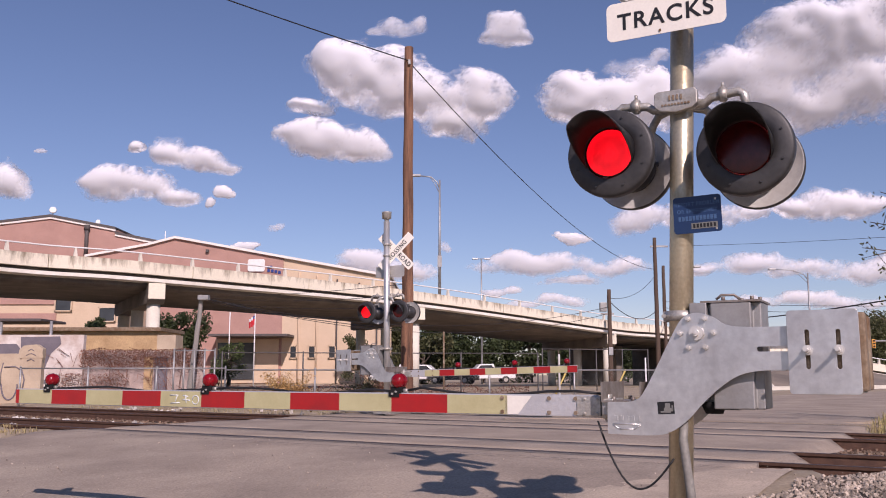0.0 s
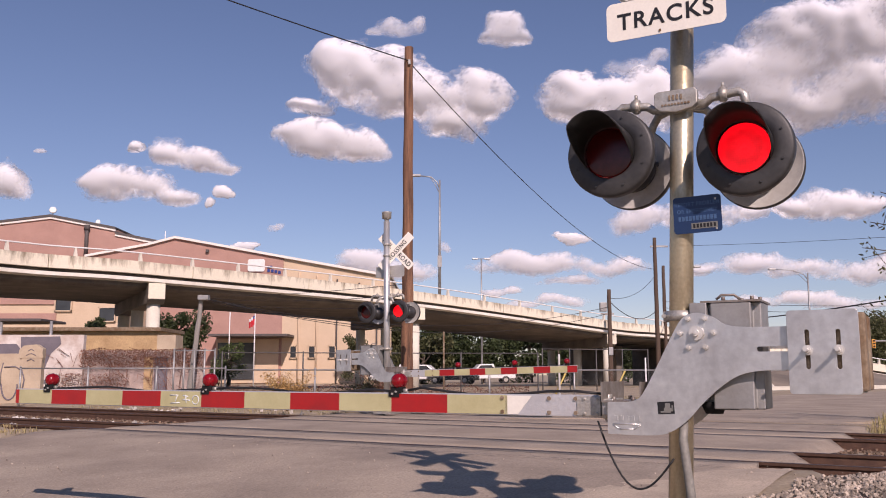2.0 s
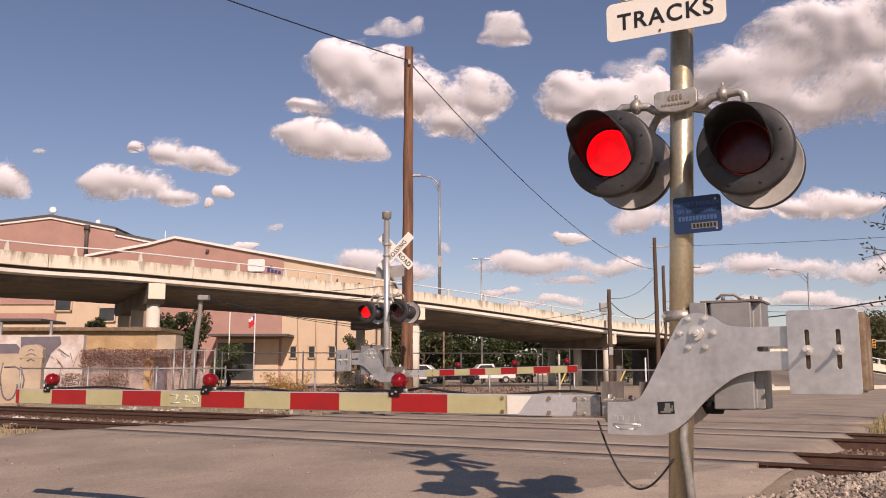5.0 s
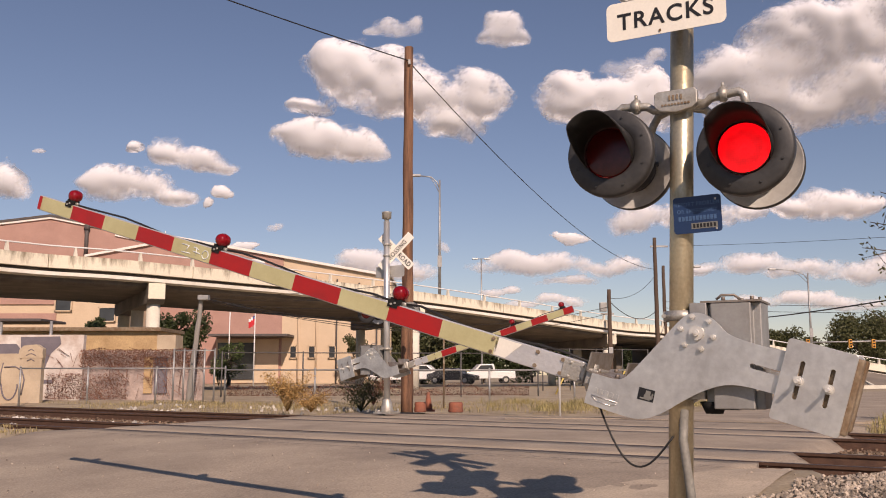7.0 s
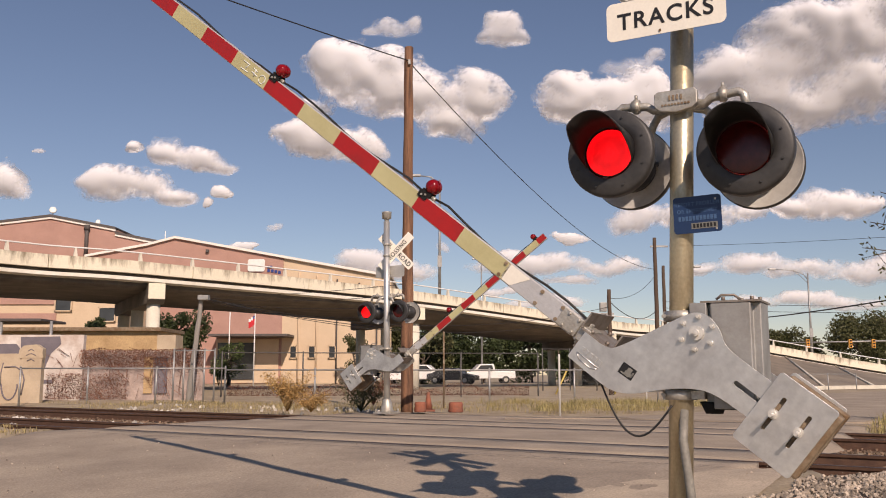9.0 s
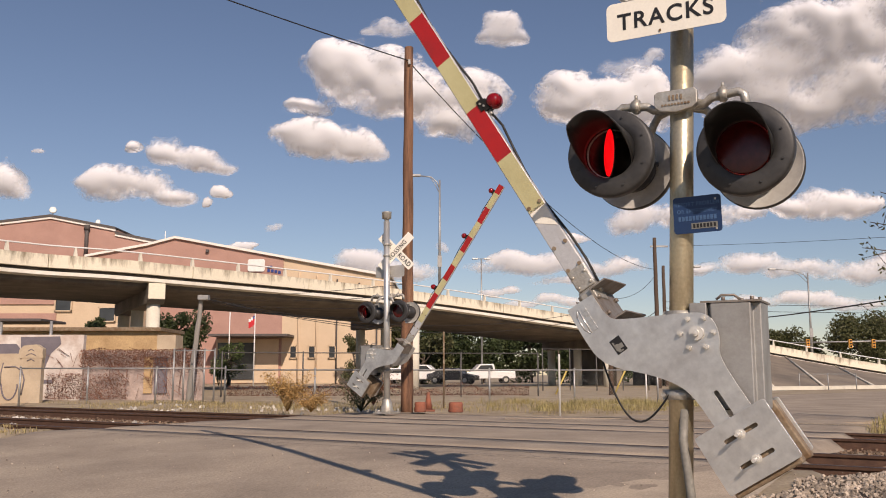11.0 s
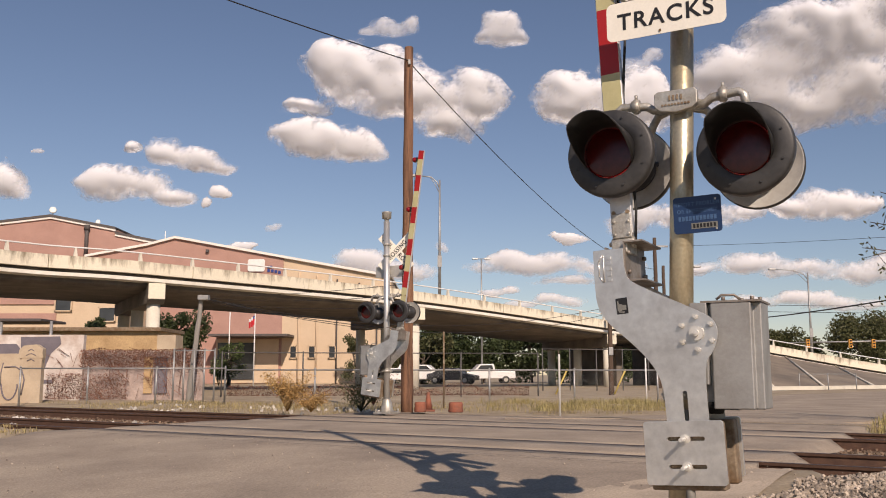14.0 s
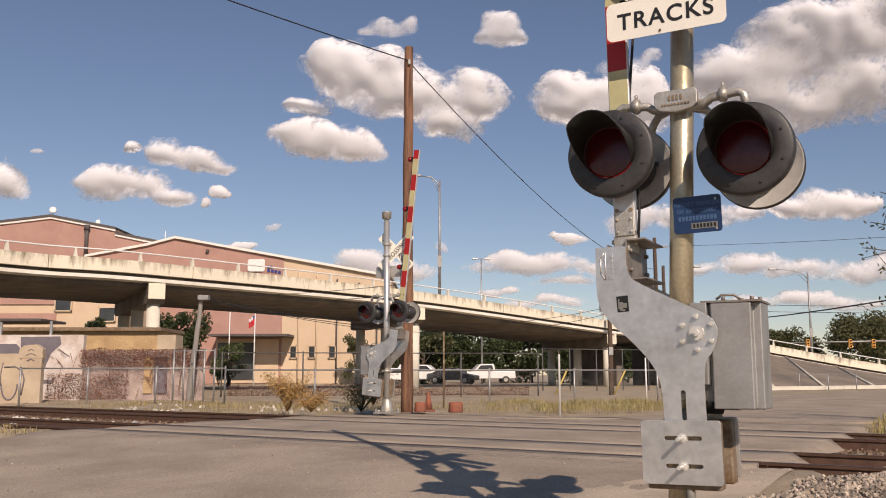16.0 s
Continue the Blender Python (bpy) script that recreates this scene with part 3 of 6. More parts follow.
        pipe(bm, [o + Vector((0.06 * s, -0.02, 0.26)), o + Vector((0.15 * s, -0.05, 0.24)), o + Vector((0.19 * s, -0.07, 0.19)), o + Vector((0.22 * s, -0.08, 0.12))], 0.026, 8)
    rod(bm, o + Vector((-0.14, 0, 0.265)), o + Vector((0.14, 0, 0.265)), 0.036, seg=12)
    part("cross_arm", bm, ALU, g, "bent pipe cross arm that carries the lights")
    bm = B()
    w, h = 0.132, 0.072
    prism(bm, [(-w, h * 0.8), (-w * 0.85, h), (w * 0.85, h), (w, h * 0.8), (w, -h * 0.35), (w * 0.75, -h * 0.75), (0, -h), (-w * 0.75, -h * 0.75), (-w, -h * 0.35)], -0.02, 0.03)
    cover = part("junction_cover", bm, ALU, g, "cast metal junction cover with raised marks", Matrix.Translation(o + Vector((0.0, 0.09, 0.275))), bevel=0.006)
    bm = B()
    for k in range(4):
        box(bm, (-0.036 + 0.024 * k, 0.033, 0.022), (0.012, 0.006, 0.032))
    for k in range(9):
        box(bm, (-0.08 + 0.02 * k, 0.033, -0.02), (0.013, 0.005, 0.012))
    part("raised_marks", bm, RUSTED, cover)
    # notice plate, its lines drawn as bars where they carry numbers
    if front:
        bm = B()
        plate(bm, 0.285, 0.225, 0.004, 0.02)
        pl = part("notice_plate", bm, BLUE, g, "blue emergency notice plate with faded lines", Matrix.Translation(on(2.20) + Vector((-0.115, 0.09, -0.012))) @ pose(0, 0, 0, 0, -1, 180))
        lettering("letters", "REPORT PROBLEM", 0.034, pose(0, -0.003, 0.065, 90), PALEINK, pl, 0.85, 0.0005)
        lettering("letters", "OR EMERGENCY", 0.034, pose(0, -0.003, 0.022, 90), PALEINK, pl, 0.85, 0.0005)
        bm = B()
        for k in range(11):
            box(bm, (-0.105 + 0.021 * k, -0.003, -0.022), (0.015, 0.002, 0.028))
        part("worn_line", bm, PALEINK, pl)
        bm = B()
        box(bm, (0.04, -0.003, -0.07), (0.155, 0.002, 0.036))
        part("pale_strip", bm, GREYINK, pl)
        bm = B()
        for k in range(7):
            box(bm, (-0.02 + 0.02 * k, -0.0045, -0.07), (0.013, 0.002, 0.024))
        part("dark_bar", bm, INK, pl)
        bm = B()
        rod(bm, (0.11, -0.002, 0.085), (0.11, -0.006, 0.085), 0.007, seg=8)
        rod(bm, (0.11, -0.002, -0.095), (0.11, -0.006, -0.095), 0.007, seg=8)
        part("bolt", bm, ALU, pl)
    # mechanism
    zp = 1.473 + dz + (0 if front else 0.2)
    P = Vector((-0.173, 0.106, zp))
    bm = B()
    box(bm, P + Vector((-0.185, -0.24, -0.13)), (0.33, 0.36, 0.62))
    bmesh.ops.bevel(bm, geom=[e for e in bm.edges if abs(e.verts[0].co.z - e.verts[1].co.z) > 0.3], offset=0.05, segments=2, affect="EDGES")
    part("mechanism_box", bm, GREYBOX, g, "grey steel gate mechanism box", bevel=0.008)
    bm = B()
    box(bm, P + Vector((-0.0, -0.16, -0.06)), (0.10, 0.22, 0.48))
    part("box_door", bm, GREYBOX, g, bevel=0.006)
    bm = B()
    box(bm, P + Vector((-0.185, -0.24, 0.185)), (0.34, 0.37, 0.012))
    for dx, dy in ((-0.14, -0.1), (-0.30, -0.12), (-0.22, -0.25), (-0.33, -0.22)):
        rod(bm, P + Vector((dx, dy, 0.19)), P + Vector((dx, dy, 0.215)), 0.012, seg=6)
    pipe(bm, [P + Vector((-0.10, -0.1, 0.20)), P + Vector((-0.13, -0.1, 0.225)), P + Vector((-0.2, -0.12, 0.225)), P + Vector((-0.23, -0.13, 0.20))], 0.009, 6)
    part("box_lid", bm, DULLSTEEL, g, "weathered lid with bolts")
    bm = B()
    box(bm, P + Vector((-0.14, -0.19, -0.42)), (0.12, 0.16, 0.05))
    rod(bm, P + Vector((-0.05, -0.16, -0.40)), P + Vector((-0.05, -0.16, -0.47)), 0.08, 0.05, seg=14)
    part("under_casting", bm, MATTBLACK, g)
    for zz in (zp + 0.11, zp - 0.36):
        bm = B()
        c = on(zz)
        spin(bm, [(0.07, -0.03), (0.095, -0.03), (0.095, 0.03), (0.07, 0.03)], Matrix.Translation(c), 24)
        box(bm, c + Vector((-0.10, -0.02, 0)), (0.10, 0.16, 0.05))
        rod(bm, c + Vector((0.09, -0.06, 0.0)), c + Vector((0.09, 0.07, 0.0)), 0.014, seg=8)
        box(bm, c + Vector((0.09, -0.0, 0)), (0.03, 0.05, 0.06))
        part("mast_clamp", bm, ALU, g)
    bm = B()
    pipe(bm, [on(zp - 0.45, -0.03, 0.05), on(zp - 0.62, -0.035, 0.095), on(zp - 0.85, -0.07, 0.10), on(0.25, -0.13, 0.11), on(-0.05, -0.15, 0.11)], 0.026, 10)
    part("conduit", bm, CONDUIT, g, "grey conduit beside the mast")
    # arm with plates and weights
    SHIFT = -0.15
    zarm = -0.437
    bm = B()
    box(bm, ((tip + 0.66) / 2, SHIFT, zarm), (tip - 0.66, 0.05, 0.138))
    arm = part("gate_arm", bm, ARMALU, g, "striped gate arm with red lamps", Matrix.Translation(P), bevel=0.006)
    first = 1.275 if front else 1.125
    n = 0
    x = first
    wide = 0.449 if front else 0.348
    while x < tip - 0.02:
        x1 = min(x + wide, tip)
        bm = B()
        box(bm, ((x + x1) / 2, SHIFT, zarm), (x1 - x, 0.056, 0.124))
        part("red_stripe" if n % 2 else "pale_stripe", bm, ARMRED if n % 2 else ARMWHITE, arm, "red reflective stripe" if n % 2 else "yellowed white reflective stripe")
        x, n = x1, n + 1
    bm = B()
    prism(bm, [(first + 0.015, zarm + 0.06), (first + 0.015, zarm - 0.06), (first - 0.075, zarm - 0.06), (first - 0.175, zarm + 0.06)][::-1], SHIFT + 0.0255, SHIFT + 0.028)
    part("sheet_end", bm, SIGNWHITE, arm)
    for bx in (0.80, 0.98, 1.31):
        for bz in (-0.045, 0.045):
            bm = B()
            rod(bm, (bx, SHIFT - 0.037, zarm + bz), (bx, SHIFT + 0.037, zarm + bz), 0.013, seg=10)
            part("arm_bolt", bm, RUSTED, arm)
    # hinge between arm and plates
    bm = B()
    box(bm, (0.715, SHIFT, zarm), (0.16, 0.066, 0.128))
    rod(bm, (0.605, SHIFT, zarm - 0.075), (0.605, SHIFT, zarm + 0.075), 0.036, seg=14)
    rod(bm, (0.605, SHIFT, zarm - 0.095), (0.605, SHIFT, zarm + 0.095), 0.017, seg=8)
    box(bm, (0.565, SHIFT, zarm), (0.07, 0.22, 0.10))
    for hx in (0.66, 0.74):
        rod(bm, (hx, SHIFT - 0.045, zarm + 0.045), (hx, SHIFT + 0.045, zarm + 0.045), 0.012, seg=6)
        rod(bm, (hx, SHIFT - 0.045, zarm - 0.045), (hx, SHIFT + 0.045, zarm - 0.045), 0.012, seg=6)
    part("arm_hinge", bm, ALU, arm, "knuckled steel arm hinge", bevel=0.006)
    bm = B()
    box(bm, (0.47, -0.236, -0.402), (0.25, 0.446, 0.009))
    box(bm, (0.35, -0.236, -0.343), (0.010, 0.446, 0.118))
    box(bm, (0.592, -0.236, -0.343), (0.010, 0.446, 0.118))
    box(bm, (0.47, -0.236, -0.52), (0.20, 0.446, 0.009))
    for hy in (-0.06, -0.41):
        rod(bm, (0.41, hy, -0.40), (0.41, hy, -0.375), 0.014, seg=6)
        rod(bm, (0.53, hy, -0.40), (0.53, hy, -0.375), 0.014, seg=6)
    part("channel", bm, DULLSTEEL, arm, "open dull grey steel channel")
    out = smooth_outline([(-0.005, 0.126), (-0.107, 0.090), (-0.163, 0.040), (-0.288, 0.027), (-0.53, 0.028), (-0.525, 0.026), (-0.515, -0.212), (-0.52, -0.215), (-0.276, -0.221), (-0.148, -0.288), (-0.016, -0.409), (0.069, -0.508), (0.187, -0.590), (0.322, -0.600), (0.548, -0.596), (0.555, -0.594), (0.552, -0.41), (0.549, -0.404), (0.374, -0.405), (0.313, -0.331), (0.132, 0.02), (0.078, 0.102)], 2)
    for y in (0.0, -0.46):
        bm = B()
        pierced(bm, out, [oblong(-0.418, -0.098, 0.175, 0.028)], y - 0.012, y + 0.0)
        p = part("side_plate", bm, GALV, arm, "galvanised steel side plate of the arm", bevel=0.007)
    for y in (0.0, -0.472):
        s = 1 if y == 0 else -1
        bm = B()
        rod(bm, (0, y, 0), (0, y + 0.02 * s, 0), 0.042, seg=20)
        rod(bm, (0, y, 0), (0, y + 0.045 * s, 0), 0.02, seg=12)
        rod(bm, (0, y, 0), (0, y + 0.06 * s, 0), 0.009, seg=8)
        part("hub_nut", bm, SILVER, arm, "round hub nut")
        for k in range(6):
            bm = B()
            a = math.tau * k / 6
            rod(bm, (0.097 * math.cos(a), y, 0.097 * math.sin(a)), (0.097 * math.cos(a), y + 0.018 * s, 0.097 * math.sin(a)), 0.017, seg=6)
            rod(bm, (0.097 * math.cos(a), y, 0.097 * math.sin(a)), (0.097 * math.cos(a), y + 0.03 * s, 0.097 * math.sin(a)), 0.009, seg=8)
            part("hub_bolt", bm, SILVER, arm)
        # counterweights: plates with long slots and studs
        bm = B()
        yy = y + 0.03 * s
        holes = (-0.604, -0.7615)
        pierced(bm, oblong(-0.684, -0.118, 0.364, 0.459, 0.02), [oblong(h, -0.104, 0.024, 0.216) for h in holes], yy - 0.013, yy + 0.013)
        part("counterweight", bm, GALV, arm, "square steel counterweight plate with two slots", bevel=0.003)
        bm = B()
        box(bm, (-0.705, y - 0.05 * s, -0.118), (0.385, 0.12, 0.425))
        part("weight_block", bm, RUSTED, arm, "rust-stained weight behind the plate", bevel=0.012)
        for h in holes:
            bm = B()
            rod(bm, (h, y, -0.108), (h, yy + 0.020 * s, -0.108), 0.028, seg=14)
            rod(bm, (h, y, -0.108), (h, yy + 0.042 * s, -0.108), 0.020, seg=6)
            rod(bm, (h, y, -0.108), (h, yy + 0.13 * s, -0.108), 0.011, seg=10)
            part("weight_stud", bm, SILVER, arm, "threaded stud and nut")
    if front:
        bm = B()
        box(bm, (0.195, 0.0015, -0.435), (0.098, 0.002, 0.072), pose(0, 0, 0, 0, 3, 0))
        for dx, dz2, w, h in ((0.0, 0.012, 0.03, 0.03), (-0.004, -0.01, 0.05, 0.02), (0.012, -0.024, 0.06, 0.008), (-0.028, 0.0, 0.01, 0.03)):
            box(bm, (0.185 + dx, 0.003, -0.435 + dz2), (w, 0.002, h), mi=1)
        part("decal", bm, [INK, GREYINK], arm, "worn black decal")
        bm = B()
        for k in range(5):
            box(bm, (0.50 - 0.034 * k, 0.002, -0.50), (0.022, 0.006, 0.028))
        for a, b in (((0.52, -0.535), (0.35, -0.535)), ((0.52, -0.54), (0.48, -0.565)), ((0.35, -0.54), (0.39, -0.565)), ((0.48, -0.565), (0.39, -0.565))):
            rod(bm, (a[0], 0.001, a[1]), (b[0], 0.001, b[1]), 0.004, seg=6)
        part("cast_mark", bm, GALV, arm, "raised cast mark")
        # chalk marks on one pale stripe
        bm = B()
        q = [((4.02, 0.03), (4.11, 0.03)), ((4.10, 0.03), (4.08, -0.02)), ((4.13, -0.03), (4.03, -0.035)), ((4.16, 0.03), (4.22, 0.02)), ((4.19, 0.035), (4.20, -0.03)), ((4.16, -0.005), (4.24, -0.01))]
        for (ax, az), (bx, bz) in q:
            rod(bm, (8.33 - ax, SHIFT + 0.0285, zarm + az), (8.33 - bx, SHIFT + 0.0285, zarm + bz), 0.0045, seg=5)
        pipe(bm, [(4.03 + 0.035 * math.cos(k * 0.6), SHIFT + 0.0285, zarm - 0.005 + 0.035 * math.sin(k * 0.6)) for k in range(11)], 0.0045, 5)
        part("chalk_mark", bm, CHALK, arm, "chalk scribble")
    # arm lamps
    spots = (2.13, 3.91, 5.81) if front else (1.9, 3.16, 4.25)
    for lx in spots:
        bm = B()
        for s in (1, -1):
            spin(bm, [(0.052, 0.0), (0.053, 0.012), (0.044, 0.035), (0.026, 0.048), (0.0, 0.053)], Matrix.Translation((lx - 0.005, SHIFT + 0.01 * s, -0.285)) @ (FACE if s > 0 else pose(0, 0, 0, 90)), 24)
        spin(bm, [(0.055, -0.012), (0.057, 0.0), (0.055, 0.012)], Matrix.Translation((lx - 0.005, SHIFT, -0.285)) @ FACE, 24)
        box(bm, (lx + 0.005, SHIFT, -0.348), (0.085, 0.07, 0.042), mi=1)
        box(bm, (lx + 0.02, SHIFT + 0.033, -0.372), (0.085, 0.006, 0.05), mi=1)
        rod(bm, (lx + 0.0, SHIFT + 0.03, -0.36), (lx, SHIFT + 0.045, -0.36), 0.008, seg=8, mi=2)
        rod(bm, (lx + 0.03, SHIFT + 0.03, -0.375), (lx + 0.03, SHIFT + 0.045, -0.375), 0.008, seg=8, mi=2)
        rod(bm, (lx - 0.075, SHIFT, -0.352), (lx - 0.04, SHIFT, -0.352), 0.014, seg=8, mi=2)
        part("arm_lamp", bm, [ARMLENS, MATTBLACK, ALU], arm, "red lamp on a black bracket")
    bm = B()
    pts = []
    for i, (u, v) in enumerate(zip((0.62,) + spots, spots)):
        for k in range(9):
            t = k / 8
            pts.append((u + (v - u) * t, SHIFT - 0.005, -0.362 + 0.018 * math.sin(t * 9 + i) * (0 if k in (0, 8) else 1) + (0.05 * max(0, 1 - abs(t - 0.93) * 14))))
    pipe(bm, pts, 0.009 if front else 0.007, 7)
    part("arm_cable", bm, CABLE, arm, "black cable along the arm")
    return g, arm, lamps


def near_cable(g):
    bm = B()
    pts = [(0.46 * (1 - k / 16), 0, -0.29 * math.sin(math.pi * (k / 16) ** 0.9) + 0.21 * (1 - k / 16)) for k in range(17)]
    pipe(bm, pts, 0.0065, 7)
    return part("hanging_cable", bm, CABLE, g, "thin black cable hanging in a loop", pose(0.0, 0.05, 0.74))


ground()
road()
tracks()
near_gate, near_arm, near_lamps = gate(pose(1.385, 5.36, -0.38, 0, 0, GATE_YAW), "weathered grey crossing gate with a striped arm, lights and TRACKS sign", 0.0, 6.26, (-0.035, -0.02, 0), True)
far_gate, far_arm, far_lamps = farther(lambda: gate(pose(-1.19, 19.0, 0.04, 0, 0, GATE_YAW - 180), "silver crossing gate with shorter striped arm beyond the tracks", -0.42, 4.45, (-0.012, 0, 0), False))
loop_cable = near_cable(near_gate)
drifts, flutter = [], []


# ---- overpass ----
DECK = [(-27.0, 27.0, 6.3), (-19.2, 38.5, 6.3), (-14.0, 43.0, 6.3), (-1.5, 56.0, 6.1), (13.2, 68.0, 4.95), (18.0, 70.0, 4.62), (26.7, 71.5, 3.2), (36.2, 72.5, 1.65), (50.0, 73.5, -0.2)]


def deck_line(step=0.5):
    """The front edge of the deck as a smooth line with its inward direction."""
    p = [Vector(q) for q in DECK]
    out = []
    for i in range(len(p) - 1):
        a, b, c, d = p[max(i - 1, 0)], p[i], p[i + 1], p[min(i + 2, len(p) - 1)]
        n = max(2, int((c - b).length / step))
        for k in range(n):
            t = k / n
            q = 0.5 * ((2 * b) + (c - a) * t + (2 * a - 5 * b + 4 * c - d) * t * t + (3 * b - a - 3 * c + d) * t ** 3)
            out.append(q)
    out.append(p[-1])
    res = []
    for i, q in enumerate(out):
        d = (out[min(i + 1, len(out) - 1)] - out[max(i - 1, 0)])
        d.z = 0
        d.normalize()
        res.append((q, Vector((-d.y, d.x, 0)), d))
    return res


def overpass():
    line = deck_line()
    br = thing("overpass", Matrix(), "weathered concrete road overpass with stained parapet and pipe rail", "bridge")

    def sweep(name, prof, mats, mi, i0=0, i1=None, label=""):
        bm = B()
        rows = [[bm.verts.new(q + inn * w + Vector((0, 0, z))) for w, z in prof] for q, inn, d in line[i0:i1]]
        k = len(prof)
        for a, b in zip(rows, rows[1:]):
            for j in range(k):
                f = bm.faces.new((a[j], b[j], b[(j + 1) % k], a[(j + 1) % k]))
                f.material_index = mi[j] if isinstance(mi, (list, tuple)) else mi
        bm.faces.new(rows[0]), bm.faces.new(rows[-1][::-1])
        return part(name, bm, mats, br, label)
    # recess under the parapet takes the dark concrete, so its shade is coloured in
    sweep("deck", [(0.2, -0.5), (0.5, -0.62), (0.5, -0.9), (0.75, -1.02), (10.4, -1.02), (11.05, -0.9), (11.05, -0.5), (5.0, -0.5)], [CONCSHADE, CONC], [0, 0, 0, 0, 0, 1, 0, 1], label="concrete deck slab")
    sweep("girder_box", [(0.62, -1.0), (0.62, -1.16), (0.9, -1.28), (10.3, -1.28), (10.5, -1.16), (10.5, -1.0)], [CONCSHADE], 0, label="concrete girder box with the under-deck shade in its colour")
    sweep("ledge", [(0.05, -0.77), (0.05, -0.94), (0.5, -1.0), (0.5, -0.80)], [LEDGE], 0, label="pale sunlit ledge under the parapet")
    # parapet in panels with open joints between
    step = 15
    for i in range(0, len(line) - 2, step):
        j = min(i + step, len(line) - 1)
        for w0, w1 in ((0.0, 0.24), (10.85, 11.1)):
            bm = B()
            rows = []
            for q, inn, d in line[i:j + 1]:
                rows.append([bm.verts.new(q + inn * w + Vector((0, 0, z))) for w, z in ((w0, 0), (w0, -0.6), (w1, -0.6), (w1, 0))])
            gap = line[i][2] * 0.025
            for v in rows[0]:
                v.co += gap
            for v in rows[-1]:
                v.co -= gap
            for a, b in zip(rows, rows[1:]):
                for m in range(4):
                    bm.faces.new((a[m], b[m], b[(m + 1) % 4], a[(m + 1) % 4]))
            bm.faces.new(rows[0]), bm.faces.new(rows[-1][::-1])
            pan = part("parapet_panel", bm, CONC, br, "rain-streaked parapet panel")
            drip = pan.data.attributes.new("drip", "FLOAT", "POINT")
            for v in pan.data.vertices:
                near_top = min(line[i:j + 1], key=lambda s_: (s_[0].x - v.co.x) ** 2 + (s_[0].y - v.co.y) ** 2)[0].z
                drip.data[v.index].value = 1.0 if v.co.z > near_top - 0.3 else 0.0
    bm = B()
    pipe(bm, [q + inn * 0.12 + Vector((0, 0, 0.42)) for q, inn, d in line[::3]], 0.04, 6)
    part("top_rail", bm, POLEWHITE, br, "pale metal pipe rail")
    for i in range(3, len(line), 6):
        q, inn, d = line[i]
        bm = B()
        prism(bm, [(-0.09, -0.02), (0.09, -0.02), (0.035, 0.40), (-0.035, 0.40)], 0.03, 0.2)
        part("rail_post", bm, CONCCLEAN, br, at=Matrix.Translation(q) @ pose(0, 0, 0, 0, 0, math.degrees(math.atan2(d.y, d.x))))
    # bents
    for target in ((-25.0, 30.0), (-14.2, 42.8), (-1.45, 56.0), (13.0, 67.8)):
        q, inn, d = min(line, key=lambda s: (s[0].x - target[0]) ** 2 + (s[0].y - target[1]) ** 2)
        base = Matrix.Translation((q.x, q.y, 0)) @ pose(0, 0, 0, 0, 0, math.degrees(math.atan2(d.y, d.x)) - 16)
        bm = B()
        prof = [(0.0, -1.02), (0.0, -1.75), (0.35, -2.0), (10.7, -2.0), (11.2, -1.9), (11.2, -1.28), (0.75, -1.28), (0.75, -1.02)]
        a = [bm.verts.new((-0.42, w, q.z + z)) for w, z in prof]
        b = [bm.verts.new((0.42, w, q.z + z)) for w, z in prof]
        bm.faces.new(a), bm.faces.new(b[::-1])
        for k in range(len(prof)):
            bm.faces.new((a[k], b[k], b[(k + 1) % len(prof)], a[(k + 1) % len(prof)]))
        # cap beam in the shade-coloured concrete, its end below in the lighter one
        part("pier_cap", bm, [CONCSHADE], br, "concrete pier cap", base, bevel=0.03)
        bm = B()
        prism(bm, [(-0.40, q.z - 1.78), (0.40, q.z - 1.78), (0.40, q.z - 1.0), (-0.40, q.z - 1.0)], -0.03, 0.4)
        part("cap_end", bm, CONC, br, "pale end of a pier cap", base, bevel=0.03)
        for w in (0.75, 5.5, 10.2):
            bm = B()
            rod(bm, (0, w, -0.1), (0, w, q.z - 1.98), 0.33, seg=24)
            part("column", bm, CONCCLEAN, br, "round concrete column", base)
    # abutment and slope paving
    i = min(range(len(line)), key=lambda k: abs(line[k][0].x - 20.0))
    q, inn, d = line[i]
    bm = B()
    a = math.degrees(math.atan2(d.y, d.x))
    box(bm, (0, 5.5, (q.z - 1.1) / 2 - 0.2), (0.8, 10.6, q.z - 0.9))
    part("abutment", bm, CONCSHADE, br, "", Matrix.Translation((q.x, q.y, 0)) @ pose(0, 0, 0, 0, 0, a))
    # extra dark wall, added to make the deep shade below the deck
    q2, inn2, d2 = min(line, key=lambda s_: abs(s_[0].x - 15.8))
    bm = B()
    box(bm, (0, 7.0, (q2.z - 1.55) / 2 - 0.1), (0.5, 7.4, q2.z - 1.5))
    part("shade_wall", bm, CONCSHADE, br, "added dark wall standing for the deep shade under the deck", Matrix.Translation((q2.x, q2.y, 0)) @ pose(0, 0, 0, 0, 0, math.degrees(math.atan2(d2.y, d2.x))))
    top = [(p, n) for p, n, _ in line[i:]]
    bm = B()
    foot = [Vector((15.5, 49.0, 0.05)), Vector((31.0, 60.0, 0.03)), Vector((50.0, 70.0, 0.0))]
    k = len(top) - 1
    rows = []
    for m, (p, n) in enumerate(top):
        t = m / k * 2
        f = foot[0].lerp(foot[1], t) if t < 1 else foot[1].lerp(foot[2], t - 1)
        rows.append([bm.verts.new((p + n * 0.05 + Vector((0, 0, -0.8))).lerp(f, s / 8)) for s in range(9)])
